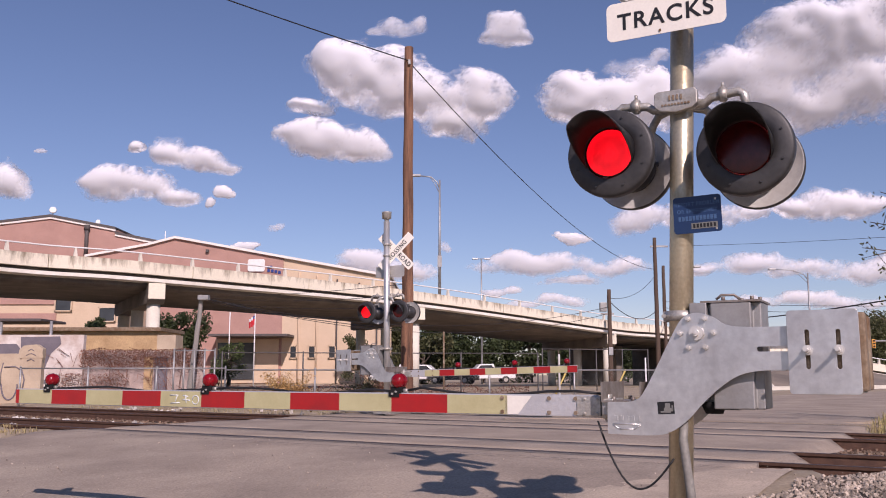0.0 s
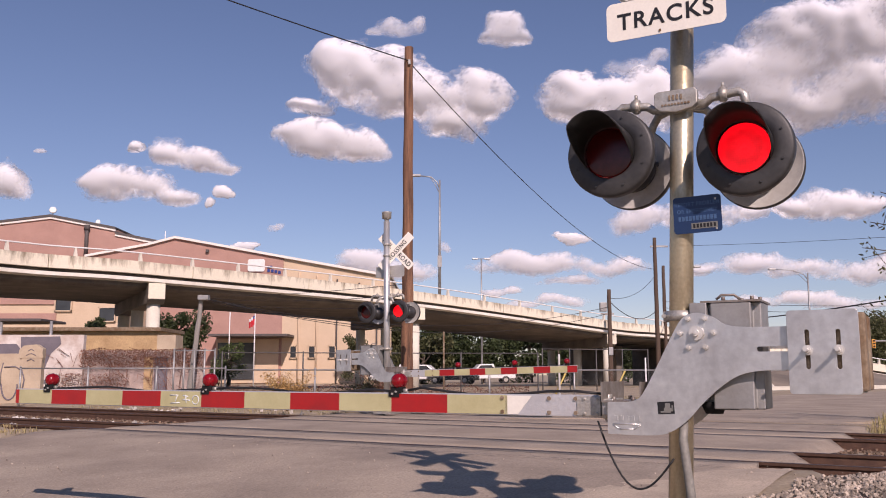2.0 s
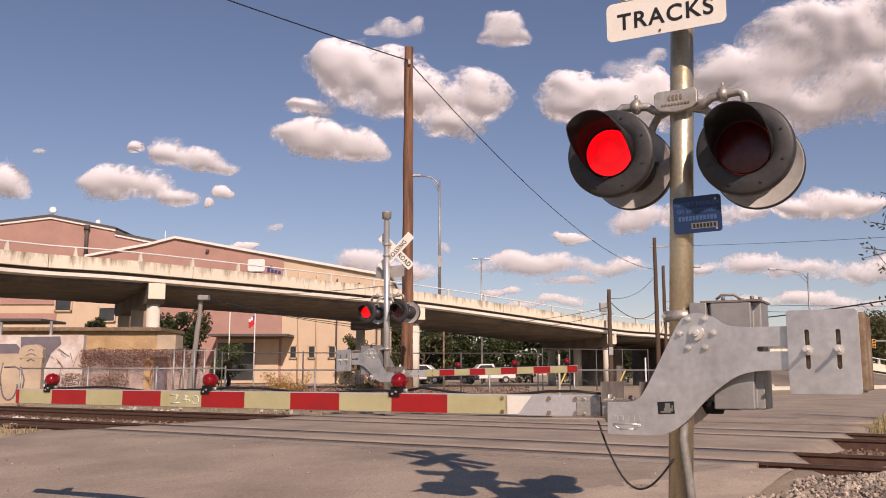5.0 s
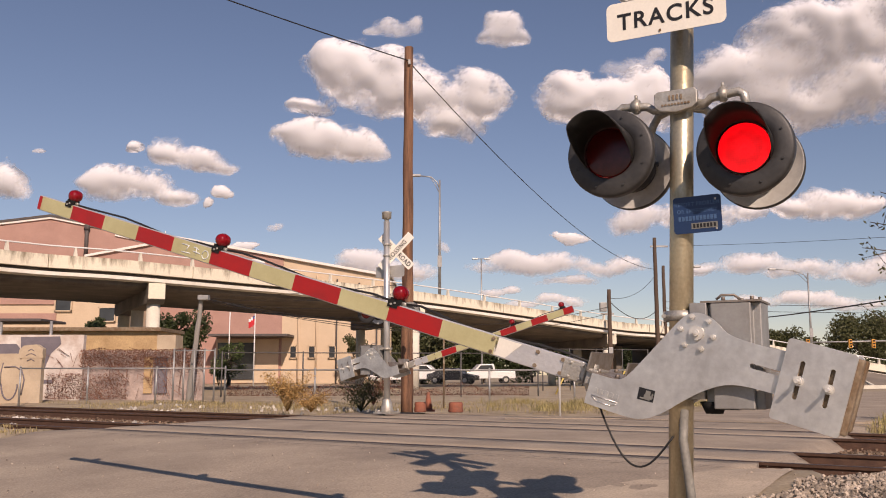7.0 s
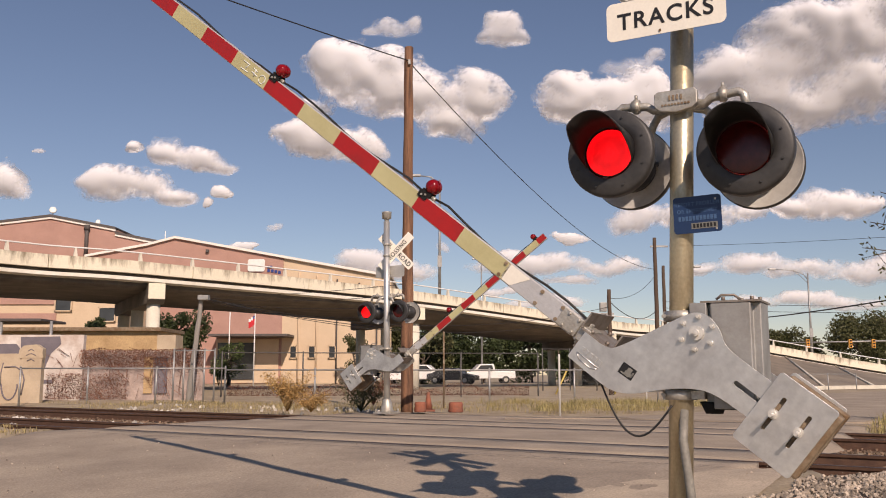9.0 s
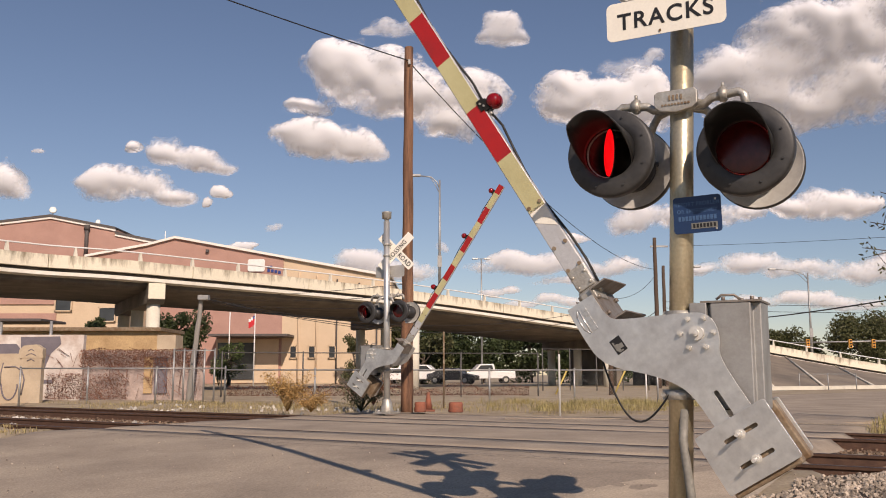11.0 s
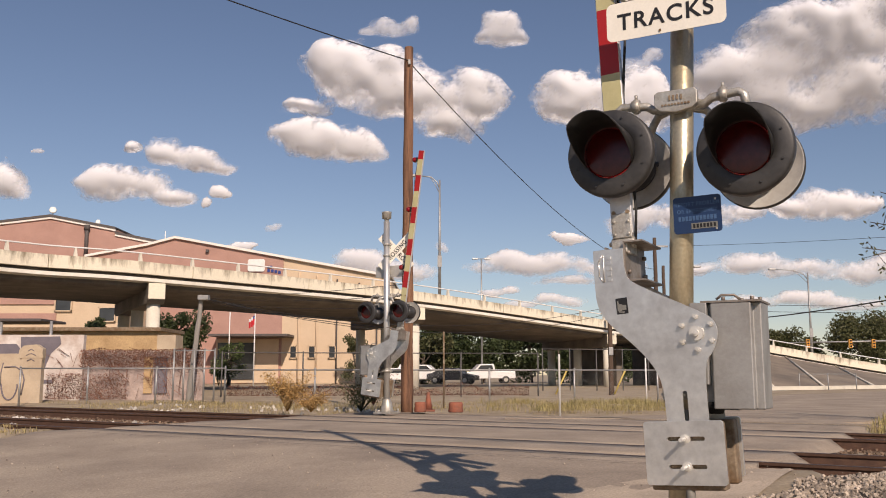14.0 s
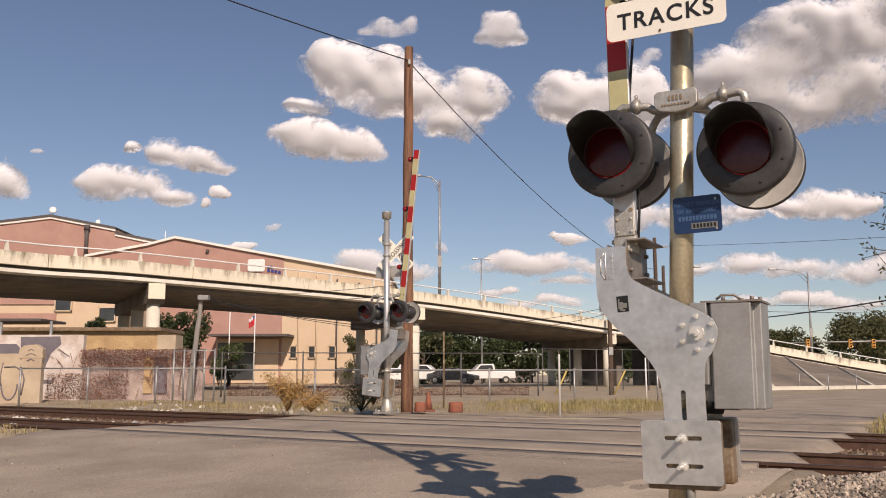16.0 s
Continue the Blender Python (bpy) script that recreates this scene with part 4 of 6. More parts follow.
    for r0, r1 in zip(rows, rows[1:]):
        for s in range(8):
            bm.faces.new((r0[s], r1[s], r1[s + 1], r0[s + 1]))
    side = rows[0]
    under = bm.verts.new((top[0][0].x, top[0][0].y, 0.0))
    bm.faces.new(side + [under])
    part("slope_paving", bm, PAVING, br, "grey paved embankment slope")
    for m in (7, 15, 24):
        if m < len(top):
            p, n = top[m]
            t = m / k * 2
            f = foot[0].lerp(foot[1], t) if t < 1 else foot[1].lerp(foot[2], t - 1)
            bm = B()
            rod(bm, p + Vector((0, 0, -0.75)), f + Vector((0, 0, 0.06)), 0.08, seg=6)
            part("paving_rib", bm, CONCCLEAN, br)
    bm = B()
    for u, v in zip(foot, foot[1:]):
        d = v - u
        box(bm, (u + v) / 2 + Vector((0, -0.6, 0.05)), (d.length, 0.5, 0.22), pose(0, 0, 0, 0, 0, math.degrees(math.atan2(d.y, d.x))))
    part("kerb", bm, CONCCLEAN, br, "pale concrete kerb")


def wall_block(name, outline, y, depth, material, parent, label=""):
    bm = B()
    prism(bm, outline, y, y + depth)
    return part(name, bm, material, parent, label)


def windows(parent, spots, y, w, h):
    for x, z in spots:
        bm = B()
        box(bm, (x, y - 0.02, z), (w, 0.06, h))
        win = part("window", bm, GLASS, parent, "dark window pane")
        bm = B()
        for s in (-1, 1):
            box(bm, (x + s * (w / 2 + 0.05), y - 0.05, z), (0.1, 0.14, h + 0.2))
            box(bm, (x, y - 0.05, z + s * (h / 2 + 0.05)), (w + 0.2, 0.14, 0.1))
        part("window_frame", bm, TAN, win)


def buildings():
    h = thing("hall_building", Matrix(), "large brick and tan hall with a low gabled roofline", "building")
    wall_block("brick_wall", [(-36.0, 0), (-36.0, 12.6), (-29.8, 13.75), (-27.0, 14.5), (-16.05, 12.5), (-16.05, 0)], 88, 30, BRICK, h, "reddish brick gable wall")
    wall_block("tan_wall", [(-16.05, 0), (-16.05, 12.5), (-5.2, 10.55), (-5.2, 0)], 88.1, 30, TAN, h, "tan stucco wall")
    for (xa, za), (xb, zb) in (((-36, 12.7), (-29.8, 13.85)), ((-29.8, 13.85), (-27, 14.6)), ((-27, 14.6), (-16, 12.6)), ((-16, 12.6), (-5.1, 10.65))):
        bm = B()
        prism(bm, [(xa, za - 0.12), (xa, za + 0.12), (xb, zb + 0.12), (xb, zb - 0.12)], 87.7, 118)
        part("roof_trim", bm, TRIMW, h, "pale trim along the roof edge")
    for x in (-14.4, -12.6, -10.6, -8.4, -6.6):
        bm = B()
        rod(bm, (x, 88, 0), (x, 88, 11.0 - 0.18 * (x + 14)), 0.09, seg=6)
        part("downspout", bm, ROOFDARK if x > -12 else TAN, h)
    windows(h, ((-14.85, 3.1), (-13.0, 3.1), (-11.0, 3.1)), 88.0, 0.55, 1.1)
    bm = B()
    box(bm, (-18.6, 86.2, 4.62), (7.6, 4, 0.22))
    part("canopy", bm, ROOFDARK, h, "dark entrance canopy")
    bm = B()
    box(bm, (-20.5, 87.9, 2.2), (3.6, 0.3, 3.6))
    part("entrance", bm, GLASS, h)
    bm = B()
    box(bm, (-19.4, 87.93, 2.2), (6.2, 0.12, 4.3))
    part("entrance_wall", bm, TAN, h)
    bm = B()
    box(bm, (-23.7, 87.85, 13.2), (0.3, 0.3, 0.3))
    part("vent", bm, ROOFDARK, h)
    bm = B()
    plate(bm, 1.7, 1.25, 0.12, 0.2)
    part("wall_sign", bm, POLEWHITE, h, "white rounded wall sign", Matrix.Translation((-18.75, 87.9, 11.75)))
    bm = B()
    for k in range(4):
        box(bm, (-17.5 + 0.36 * k, 87.95, 11.25 - 0.06 * k), (0.26, 0.08, 0.3))
    box(bm, (-17.4, 87.95, 11.6), (0.5, 0.08, 0.22))
    part("blue_marks", bm, FLAGBLUE, h, "blue wall marks")
    bm = B()
    rod(bm, (-28.7, 90, 13.5), (-28.7, 90, 15.6), 0.05, seg=6)
    part("aerial", bm, POLEWHITE, h)
    for x in (-13, -10.0, -7.5):
        bm = B()
        box(bm, (x, 95, 12.4 - 0.18 * (x + 14)), (1.6, 1.5, 0.5))
        part("roof_unit", bm, ROOFDARK, h)
    w = thing("brick_building", pose(-2.2, 0, 0.28), "tall brick building with a shallow gable behind the hall", "building")
    wall_block("brick_wall", [(-62, 0), (-62, 16.4), (-42.9, 18.7), (-35.4, 17.25), (-35.4, 16.7), (-27, 15.0), (-27, 0)], 100, 25, BRICK, w, "red brick wall")
    for (xa, za), (xb, zb) in (((-62, 16.4), (-42.9, 18.7)), ((-42.9, 18.7), (-35.4, 17.25)), ((-35.4, 16.7), (-27, 15.0))):
        bm = B()
        prism(bm, [(xa, za - 0.35), (xa, za - 0.1), (xb, zb - 0.1), (xb, zb - 0.35)], 99.8, 100.2)
        part("roof_trim", bm, TRIMW, w)
        bm = B()
        prism(bm, [(xa, za - 0.1), (xa, za + 0.15), (xb, zb + 0.15), (xb, zb - 0.1)], 99.7, 125)
        part("roof_edge", bm, ROOFDARK, w)
    bm = B()
    rod(bm, (-38.6, 99.7, 14), (-38.6, 99.7, 17.2), 0.22, seg=10)
    rod(bm, (-38.6, 99.7, 17.0), (-38.6, 99.7, 17.6), 0.32, seg=10)
    part("vent_pipe", bm, ROOFDARK, w)
    for x, z, s in ((-43.2, 19.4, 0.42), (-37.9, 18.0, 0.28)):
        bm = B()
        spin(bm, [(0.0, 0.0), (s * 0.6, 0.05), (s, 0.3), (s * 0.9, 0.45), (0, 0.35)], Matrix.Translation((x, 101, z)) @ pose(0, 0, 0, 70, 0, 20), 16)
        rod(bm, (x, 101, z - 0.9), (x, 101, z), 0.06, seg=6)
        part("roof_dish", bm, POLEWHITE, w, "white roof dish")
    x = thing("annex_building", Matrix(), "tan annex with pink bands seen under the overpass", "building")
    wall_block("wall", [(-46, 0), (-46, 8.2), (-27.6, 8.2), (-27.6, 0)], 76, 8, TAN, x, "tan stucco wall")
    bm = B()
    box(bm, (-39.6, 75.95, 7.25), (12.6, 0.2, 0.75))
    part("pink_band", bm, BRICK, x)
    bm = B()
    box(bm, (-39.6, 75.95, 5.75), (12.6, 0.2, 0.7))
    part("pink_band", bm, BRICK, x)
    windows(x, ((-32.7, 6.9), (-28.9, 6.0), (-31.5, 3.0)), 75.9, 1.3, 1.1)


def lone_wall(name, x0, x1, y, z1, material, label, wavy=0.0, depth=0.25):
    pts = [(x0, -0.15)]
    n = max(2, int((x1 - x0) / 0.3))
    for k in range(n + 1):
        t = k / n
        pts.append((x0 + (x1 - x0) * t, z1 + wavy * noise.noise((t * 5, x0, 0))))
    pts.append((x1, -0.15))
    bm = B()
    prism(bm, pts, y, y + depth)
    return tagged(part(name, bm, material, bevel=0.01), label, "wall")


def old_walls():
    g = lone_wall("painted_wall", -17.5, -13.1, 29.0, 1.55, CREAM, "cream concrete wall painted with dark curves", 0.08)
    bm = B()
    pipe(bm, [(-13.42 + 0.36 * math.cos(a), 29, 1.35 + 0.42 * math.sin(a)) for a in (math.pi * k / 12 for k in range(13))], 0.02, 5)
    prism(bm, [(-13.85, 1.4), (-13.85, 1.66), (-13.7, 1.8), (-13.3, 1.84), (-13.08, 1.7), (-13.08, 1.4)], 28.98, 29.24)
    part("raised_end", bm, CREAM, g)
    bm = B()
    for cx in (-14.75, -14.1):
        pipe(bm, [(cx + 0.26 * math.cos(a), 28.99, 0.55 + 0.5 * math.sin(a)) for a in (math.pi + math.pi * k / 10 for k in range(11))], 0.025, 5)
        pipe(bm, [(cx - 0.28, 28.99, 0.5), (cx - 0.30, 28.99, 0.9), (cx - 0.24, 28.99, 1.25)], 0.016, 5)
    pipe(bm, [(-14.3, 28.99, 1.1), (-13.95, 28.99, 1.12), (-13.72, 28.99, 1.0), (-13.62, 28.99, 0.7), (-13.7, 28.99, 0.2)], 0.022, 5)
    for z, w in ((1.3, 0.12), (1.48, 0.16), (1.62, 0.1)):
        pipe(bm, [(-13.45 - w, 28.98, z), (-13.45, 28.98, z + 0.07), (-13.45 + w, 28.98, z)], 0.014, 5)
    part("painted_curves", bm, WALLGREY, g, "dark painted curves")
    t = lone_wall("ochre_shed", -19.0, -11.5, 35.8, 2.62, WALLTAN, "ochre block shed with a flat brown roof edge", 0, 3.0)
    bm = B()
    box(bm, (-15.25, 37.2, 2.68), (7.8, 3.3, 0.14))
    part("roof_edge", bm, RUSTED, t)
    bm = B()
    box(bm, (-11.15, 36.2, 1.15), (0.75, 1.0, 2.6))
    part("end_block", bm, CREAM, t, "cream end block")
    v = lone_wall("white_wall", -17.2, -12.9, 31.8, 2.28, WALLWHITE, "white painted block wall with grey shapes", 0)
    bm = B()
    prism(bm, [(-17, 1.55), (-17, 1.95), (-15.3, 1.95), (-14.9, 1.5)], 31.78, 31.8)
    prism(bm, [(-15.1, 1.0), (-15.15, 2.2), (-13.75, 2.22), (-13.7, 1.95), (-14.05, 1.6), (-14.3, 0.9), (-14.9, 0.4)], 31.78, 31.8)
    prism(bm, [(-14.6, 0.55), (-14.6, 0.68), (-13.9, 0.68), (-13.9, 0.55)], 31.77, 31.79)
    part("grey_shape", bm, WALLGREY, v)
    p = lone_wall("plaster_wall", -12.9, -8.6, 31.9, 1.72, WALLPINK, "patchy old plaster wall overgrown with dry vine", 0.05)
    bm = B()
    box(bm, (-10.1, 31.88, 0.85), (0.45, 0.1, 1.3))
    box(bm, (-10.55, 31.88, 0.85), (0.3, 0.08, 1.3), mi=1)
    part("blocked_opening", bm, [WALLGREY, WALLTAN], p)
    c = thing("canopy", Matrix(), "dark flat canopy on slim posts", "canopy")
    bm = B()
    box(bm, (-17.0, 33.6, 2.86), (4.4, 2.2, 0.10))
    part("roof", bm, ROOFDARK, c, bevel=0.02)
    for x in (-16.3, -14.45):
        bm = B()
        rod(bm, (x, 32.6, -0.05), (x, 32.6, 2.82), 0.06, seg=8)
        part("post", bm, FENCE, c)
    # vine: strands and leaves
    vs, fs = [], []
    for k in range(11000):
        x = rng.uniform(-14.0, -8.5)
        u = rng.random()
        if u < 0.6:
            z = 1.76 - 0.62 * rng.random() ** 1.2 + 0.08 * noise.noise((x * 2, 0, 0))
        elif u < 0.75:
            z = 1.7 * rng.random()
            if noise.noise((x * 1.4, z * 1.2, 3)) < 0.08:
                continue
        else:
            x = rng.uniform(-14.1, -11.2)
            z = 0.9 * rng.random() ** 1.3
        if x < -12.9 and z > 0.95:
            continue
        y = 31.78 - rng.random() * 0.22
        s = rng.uniform(0.016, 0.042)
        a, b = Vector((rng.uniform(-1, 1), rng.uniform(-0.5, 0.5), rng.uniform(-1, 1))).normalized() * s, Vector((rng.uniform(-1, 1), rng.uniform(-1, 0.2), rng.uniform(-1, 1))).normalized() * s
        q = Vector((x, y, max(0.02, z)))
        i = len(vs)
        vs += [tuple(q - a), tuple(q + b * 0.5), tuple(q + a), tuple(q - b * 0.5)]
        fs.append((i, i + 1, i + 2, i + 3))
    for k in range(130):
        x, z = rng.uniform(-14, -8.5), rng.uniform(0.2, 1.7)
        d = Vector((rng.uniform(-0.5, 0.5), 0, rng.uniform(-0.7, 0.3)))
        i = len(vs)
        q = Vector((x, 31.75, z))
        vs += [tuple(q), tuple(q + Vector((0.015, 0, 0.01))), tuple(q + d + Vector((0.015, 0, 0.01))), tuple(q + d)]
        fs.append((i, i + 1, i + 2, i + 3))
    tagged(raw("dry_vine", vs, fs, VINE), "dry reddish-brown vine over an old wall", "vine", kind="stuff")


# ---- plants ----
def tree(name, x, y, height, crown, label, leaf, count, size, seed, trunk=0.16, low=0.35, z0=0.0):
    """A tapered trunk, forking limbs and a crown of many small leaf clumps with gaps."""
    r = random.Random(seed)
    t = thing(name, pose(x, y, z0), label, "tree", "trees")
    bm = B()
    top = height * 0.8
    pts = [Vector((0.12 * r.uniform(-1, 1) * k, 0.12 * r.uniform(-1, 1) * k, top * k / 5)) for k in range(6)]
    for k, (a, b) in enumerate(zip(pts, pts[1:])):
        rod(bm, a, b, trunk * (1 - k / 6.5), trunk * (1 - (k + 1) / 6.5), seg=8)
    limbs = []
    for k in range(9):
        a = pts[min(5, 2 + k // 3)]
        e = Vector((r.uniform(-1, 1) * crown[0] * 0.75, r.uniform(-1, 1) * crown[1] * 0.75, height * r.uniform(low + 0.1, 0.92)))
        mid = (a + e) / 2 + Vector((0, 0, 0.1 * height * r.random()))
        rod(bm, a, mid, trunk * 0.45, trunk * 0.28, seg=6)
        rod(bm, mid, e, trunk * 0.28, trunk * 0.1, seg=6)
        limbs.append(e)
    part("trunk", bm, BARK, t, "rough brown bark")
    clumps = [(e, r.uniform(0.28, 0.5)) for e in limbs]
    for _ in range(16):
        d = Vector((r.gauss(0, 1), r.gauss(0, 1), r.gauss(0, 1))).normalized() * r.uniform(0.45, 0.85)
        cz = height * (1 + low) / 2
        clumps.append((Vector((d.x * crown[0], d.y * crown[1], cz + d.z * height * (1 - low) / 2)), r.uniform(0.25, 0.45)))
    vs, fs = [], []
    cr = sum(crown) / 2
    for _ in range(count):
        c, k = r.choice(clumps)
        d = Vector((r.gauss(0, 1), r.gauss(0, 1), r.gauss(0, 0.8))).normalized() * (r.random() ** 0.45) * k * cr
        q = c + d
        a = Vector((r.uniform(-1, 1), r.uniform(-1, 1), r.uniform(-1, 1))).normalized() * size * r.uniform(0.6, 1.3)
        b = a.cross(Vector((r.uniform(-1, 1), r.uniform(-1, 1), r.uniform(-1, 1)))).normalized() * size * 0.55
        i = len(vs)
        vs += [tuple(q - a), tuple(q + b), tuple(q + a), tuple(q - b)]
        fs.append((i, i + 1, i + 2, i + 3))
    raw("crown", vs, fs, leaf, t, "leafy crown with gaps")["kind"] = "stuff"
    return t


def grass(name, count, spot, height, material, label, lean=0.5, wide=0.006):
    vs, fs = [], []
    for _ in range(count):
        p = spot()
        if p is None:
            continue
        h = rng.uniform(0.5, 1.2) * height
        a = rng.uniform(0, math.tau)
        d = Vector((math.cos(a), math.sin(a), 0))
        s = Vector((-d.y, d.x, 0)) * wide * rng.uniform(0.7, 1.5)
        l = d * h * lean * rng.random()
        i = len(vs)
        p = Vector(p)
        vs += [tuple(p - s), tuple(p + s), tuple(p + l * 0.4 + s * 0.8 + Vector((0, 0, h * 0.6))), tuple(p + l * 0.4 - s * 0.8 + Vector((0, 0, h * 0.6))), tuple(p + l + Vector((0, 0, h)))]
        fs += [(i, i + 1, i + 2, i + 3), (i + 3, i + 2, i + 4)]
    return tagged(raw(name, vs, fs, material), label, "grass", kind="stuff")


def bush(name, x, y, w, h, material, label, count, seed, size=0.03, z=0.03):
    r = random.Random(seed)
    b = thing(name, pose(x, y, z), label, "shrub")
    bm = B()
    tips = []
    for k in range(26):
        a = r.uniform(0, math.tau)
        e = Vector((math.cos(a) * w * r.uniform(0.2, 1), math.sin(a) * w * 0.6 * r.uniform(0.2, 1), h * r.uniform(0.4, 1)))
        m = e * 0.5 + Vector((0, 0, h * 0.15))
        rod(bm, (0, 0, 0), m, 0.009, 0.006, seg=4)
        rod(bm, m, e, 0.006, 0.003, seg=4)
        tips += [m, e, (m + e) / 2]
    part("stem", bm, material, b)
    vs, fs = [], []
    for _ in range(count):
        q = r.choice(tips) + Vector((r.gauss(0, 1), r.gauss(0, 1), r.gauss(0, 1))) * 0.1 * w
        q.z = max(0.01, q.z)
        a = Vector((r.uniform(-1, 1), r.uniform(-1, 1), r.uniform(-0.3, 1.2))).normalized() * size * r.uniform(0.6, 1.5)
        c = a.cross(Vector((r.uniform(-1, 1), r.uniform(-1, 1), r.uniform(-1, 1)))).normalized() * size * 0.4
        i = len(vs)
        vs += [tuple(q - a), tuple(q + c), tuple(q + a), tuple(q - c)]
        fs.append((i, i + 1, i + 2, i + 3))
    raw("leaves", vs, fs, material, b)["kind"] = "stuff"


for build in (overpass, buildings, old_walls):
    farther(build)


def planting():
    tree("tree", -19.0, 62.0, 5.8, (2.1, 1.8), "green tree beside a bridge column, leaves coloured dark for shade", LEAFSHADE, 9000, 0.13, 11, low=0.1)
    tree("tree", -21.5, 56.0, 4.6, (1.5, 1.5), "green tree under the overpass, leaves coloured dark for shade", LEAFSHADE, 3000, 0.12, 12)
    tree("tree", -15.9, 66.0, 3.3, (1.3, 1.0), "small green tree near flagpoles", LEAF, 2200, 0.08, 13, low=0.15)
    for k, (x, y, h, w) in enumerate(((-8.1, 84, 4.8, 1.5), (-5.0, 92, 6.2, 3.6), (0.0, 96, 6.8, 4.0), (4.5, 98, 6.0, 3.6), (10, 100, 6.5, 4), (16, 104, 6.0, 4.0), (-2, 86, 4.6, 2.8), (22, 106, 5.5, 4), (28, 110, 5.5, 4), (13, 97, 5.5, 3.4), (19, 99, 5.5, 3.4), (25, 102, 5.0, 3.6))):
        tree("tree", x, y, h, (w, w * 0.8), "leafy green tree behind the overpass", LEAFOLIVE if k in (0, 1, 6) else LEAFSHADE, 6500 if k else 2600, 0.2 if k else 0.12, 20 + k, low=0.05)
    for k, (x, y, h, w) in enumerate(((44.5, 118, 7.2, 3.2), (48.5, 121, 6.6, 3.2), (53.0, 112, 8.9, 4.8), (58.0, 116, 9.0, 5.0), (64, 120, 6.4, 4.0), (39, 120, 6.0, 3.5), (70, 122, 6.2, 4.5))):
        tree("tree", x, y, h, (w, w * 0.8), "round leafy tree beyond the embankment", LEAFOLIVE, 9000, 0.2, 40 + k, low=0.1)
    bush("dry_shrub", -3.55, 20.4, 0.62, 0.82, WEED, "dry orange-brown shrub on the verge", 3200, 3, 0.026)
    bush("dry_shrub", -2.95, 20.0, 0.5, 0.42, WEED, "low dry brown shrub on the verge", 1500, 4, 0.024)
    bush("dark_shrub", -1.85, 20.2, 0.72, 0.72, LEAFOLIVE, "straggly dark shrub beside a gate mast", 1300, 5, 0.028)
    bush("dry_shrub", -1.9, 24.5, 0.7, 1.0, VINE, "reddish dry shrub by a fence", 800, 6)
    bush("green_shrub", -16.6, 66.0, 0.8, 2.0, LEAF, "green shrub near flagpoles", 1500, 7, 0.07)

    def verge():
        x, y = rng.uniform(-12, 9), rng.uniform(17.5, 27)
        p = Vector((x, y, 0))
        b, a = p.dot(AC), p.dot(AL)
        if b < 15.9 or (a < ROAD_A1 + 0.2 and b < 17.0) or (x > 0.5 and y < 17.6 + 0.35 * x) or (x > 5 and y < 19 + (x - 5) * 2.2):
            return None
        if noise.noise((x * 0.5, y * 0.7, 0)) < -0.05 - 0.1 * rng.random():
            return None
        return (x, y, 0.02)
    grass("dry_grass", 11000, verge, 0.085, STRAW, "dry straw-coloured verge grass", 1.1, 0.004)

    def green():
        x, y = rng.uniform(1.0, 8.2), rng.uniform(20.5, 27)
        if y < 18.5 + max(0, (x - 4.5)) * 2.1 or noise.noise((x * 0.8, y * 0.6, 7)) < 0.02 + 0.12 * rng.random():
            return None
        return (x, y, 0.02)
    grass("green_grass", 16000, green, 0.19, GREENGRASS, "pale green tall verge grass", 1.3, 0.0035)

    # reddish dry growth along the far fence
    vs, fs = [], []
    for k in range(6500):
        x = rng.uniform(-8.5, 3.5)
        z = 0.5 * rng.random() ** 1.5 * (0.8 + 0.5 * noise.noise((x * 0.8, 0, 0)))
        q = Vector((x, 36 + rng.uniform(-0.15, 0.15) + 0.1 * x, max(0.02, z) + 0.03))
        a = Vector((rng.uniform(-1, 1), rng.uniform(-1, 1), rng.uniform(-1, 1))).normalized() * rng.uniform(0.02, 0.055)
        b = a.cross(Vector((rng.uniform(-1, 1), rng.uniform(-1, 1), 1))).normalized() * 0.016
        i = len(vs)
        vs += [tuple(q - a), tuple(q + b), tuple(q + a), tuple(q - b)]
        fs.append((i, i + 1, i + 2, i + 3))
    tagged(raw("dry_hedge", vs, fs, VINE), "low reddish-brown dry growth on a fence", "hedge", kind="stuff")


def track_grass():
    def corner():
        a, b = rng.uniform(-10, 2.2), rng.uniform(17.2, 20.5)
        p = ab(a, b)
        if noise.noise((p.x * 0.9, p.y * 0.9, 2)) < -0.15:
            return None
        return (p.x, p.y, ground_z(p.x, p.y))
    grass("green_grass", 9000, corner, 0.28, GREENGRASS, "green grass tufts beside the rails")

    def left():
        a, b = rng.uniform(14.2, 26), rng.uniform(17.3, 23)
        p = ab(a, b)
        return (p.x, p.y, ground_z(p.x, p.y)) if rng.random() < 0.8 and noise.noise((p.x * 0.6, p.y * 0.6, 1)) > -0.2 else None
    grass("dry_grass", 9000, left, 0.13, STRAW, "dry yellow grass along the track", 1.1, 0.004)

    def leftnear():
        a, b = rng.uniform(14.2, 20), rng.uniform(6.5, 9.9)
        p = ab(a, b)
        return (p.x, p.y, ground_z(p.x, p.y)) if noise.noise((p.x * 0.7, p.y * 0.7, 4)) > -0.05 else None
    grass("dry_grass", 6000, leftnear, 0.075, STRAW, "dry grass tufts at the road edge")


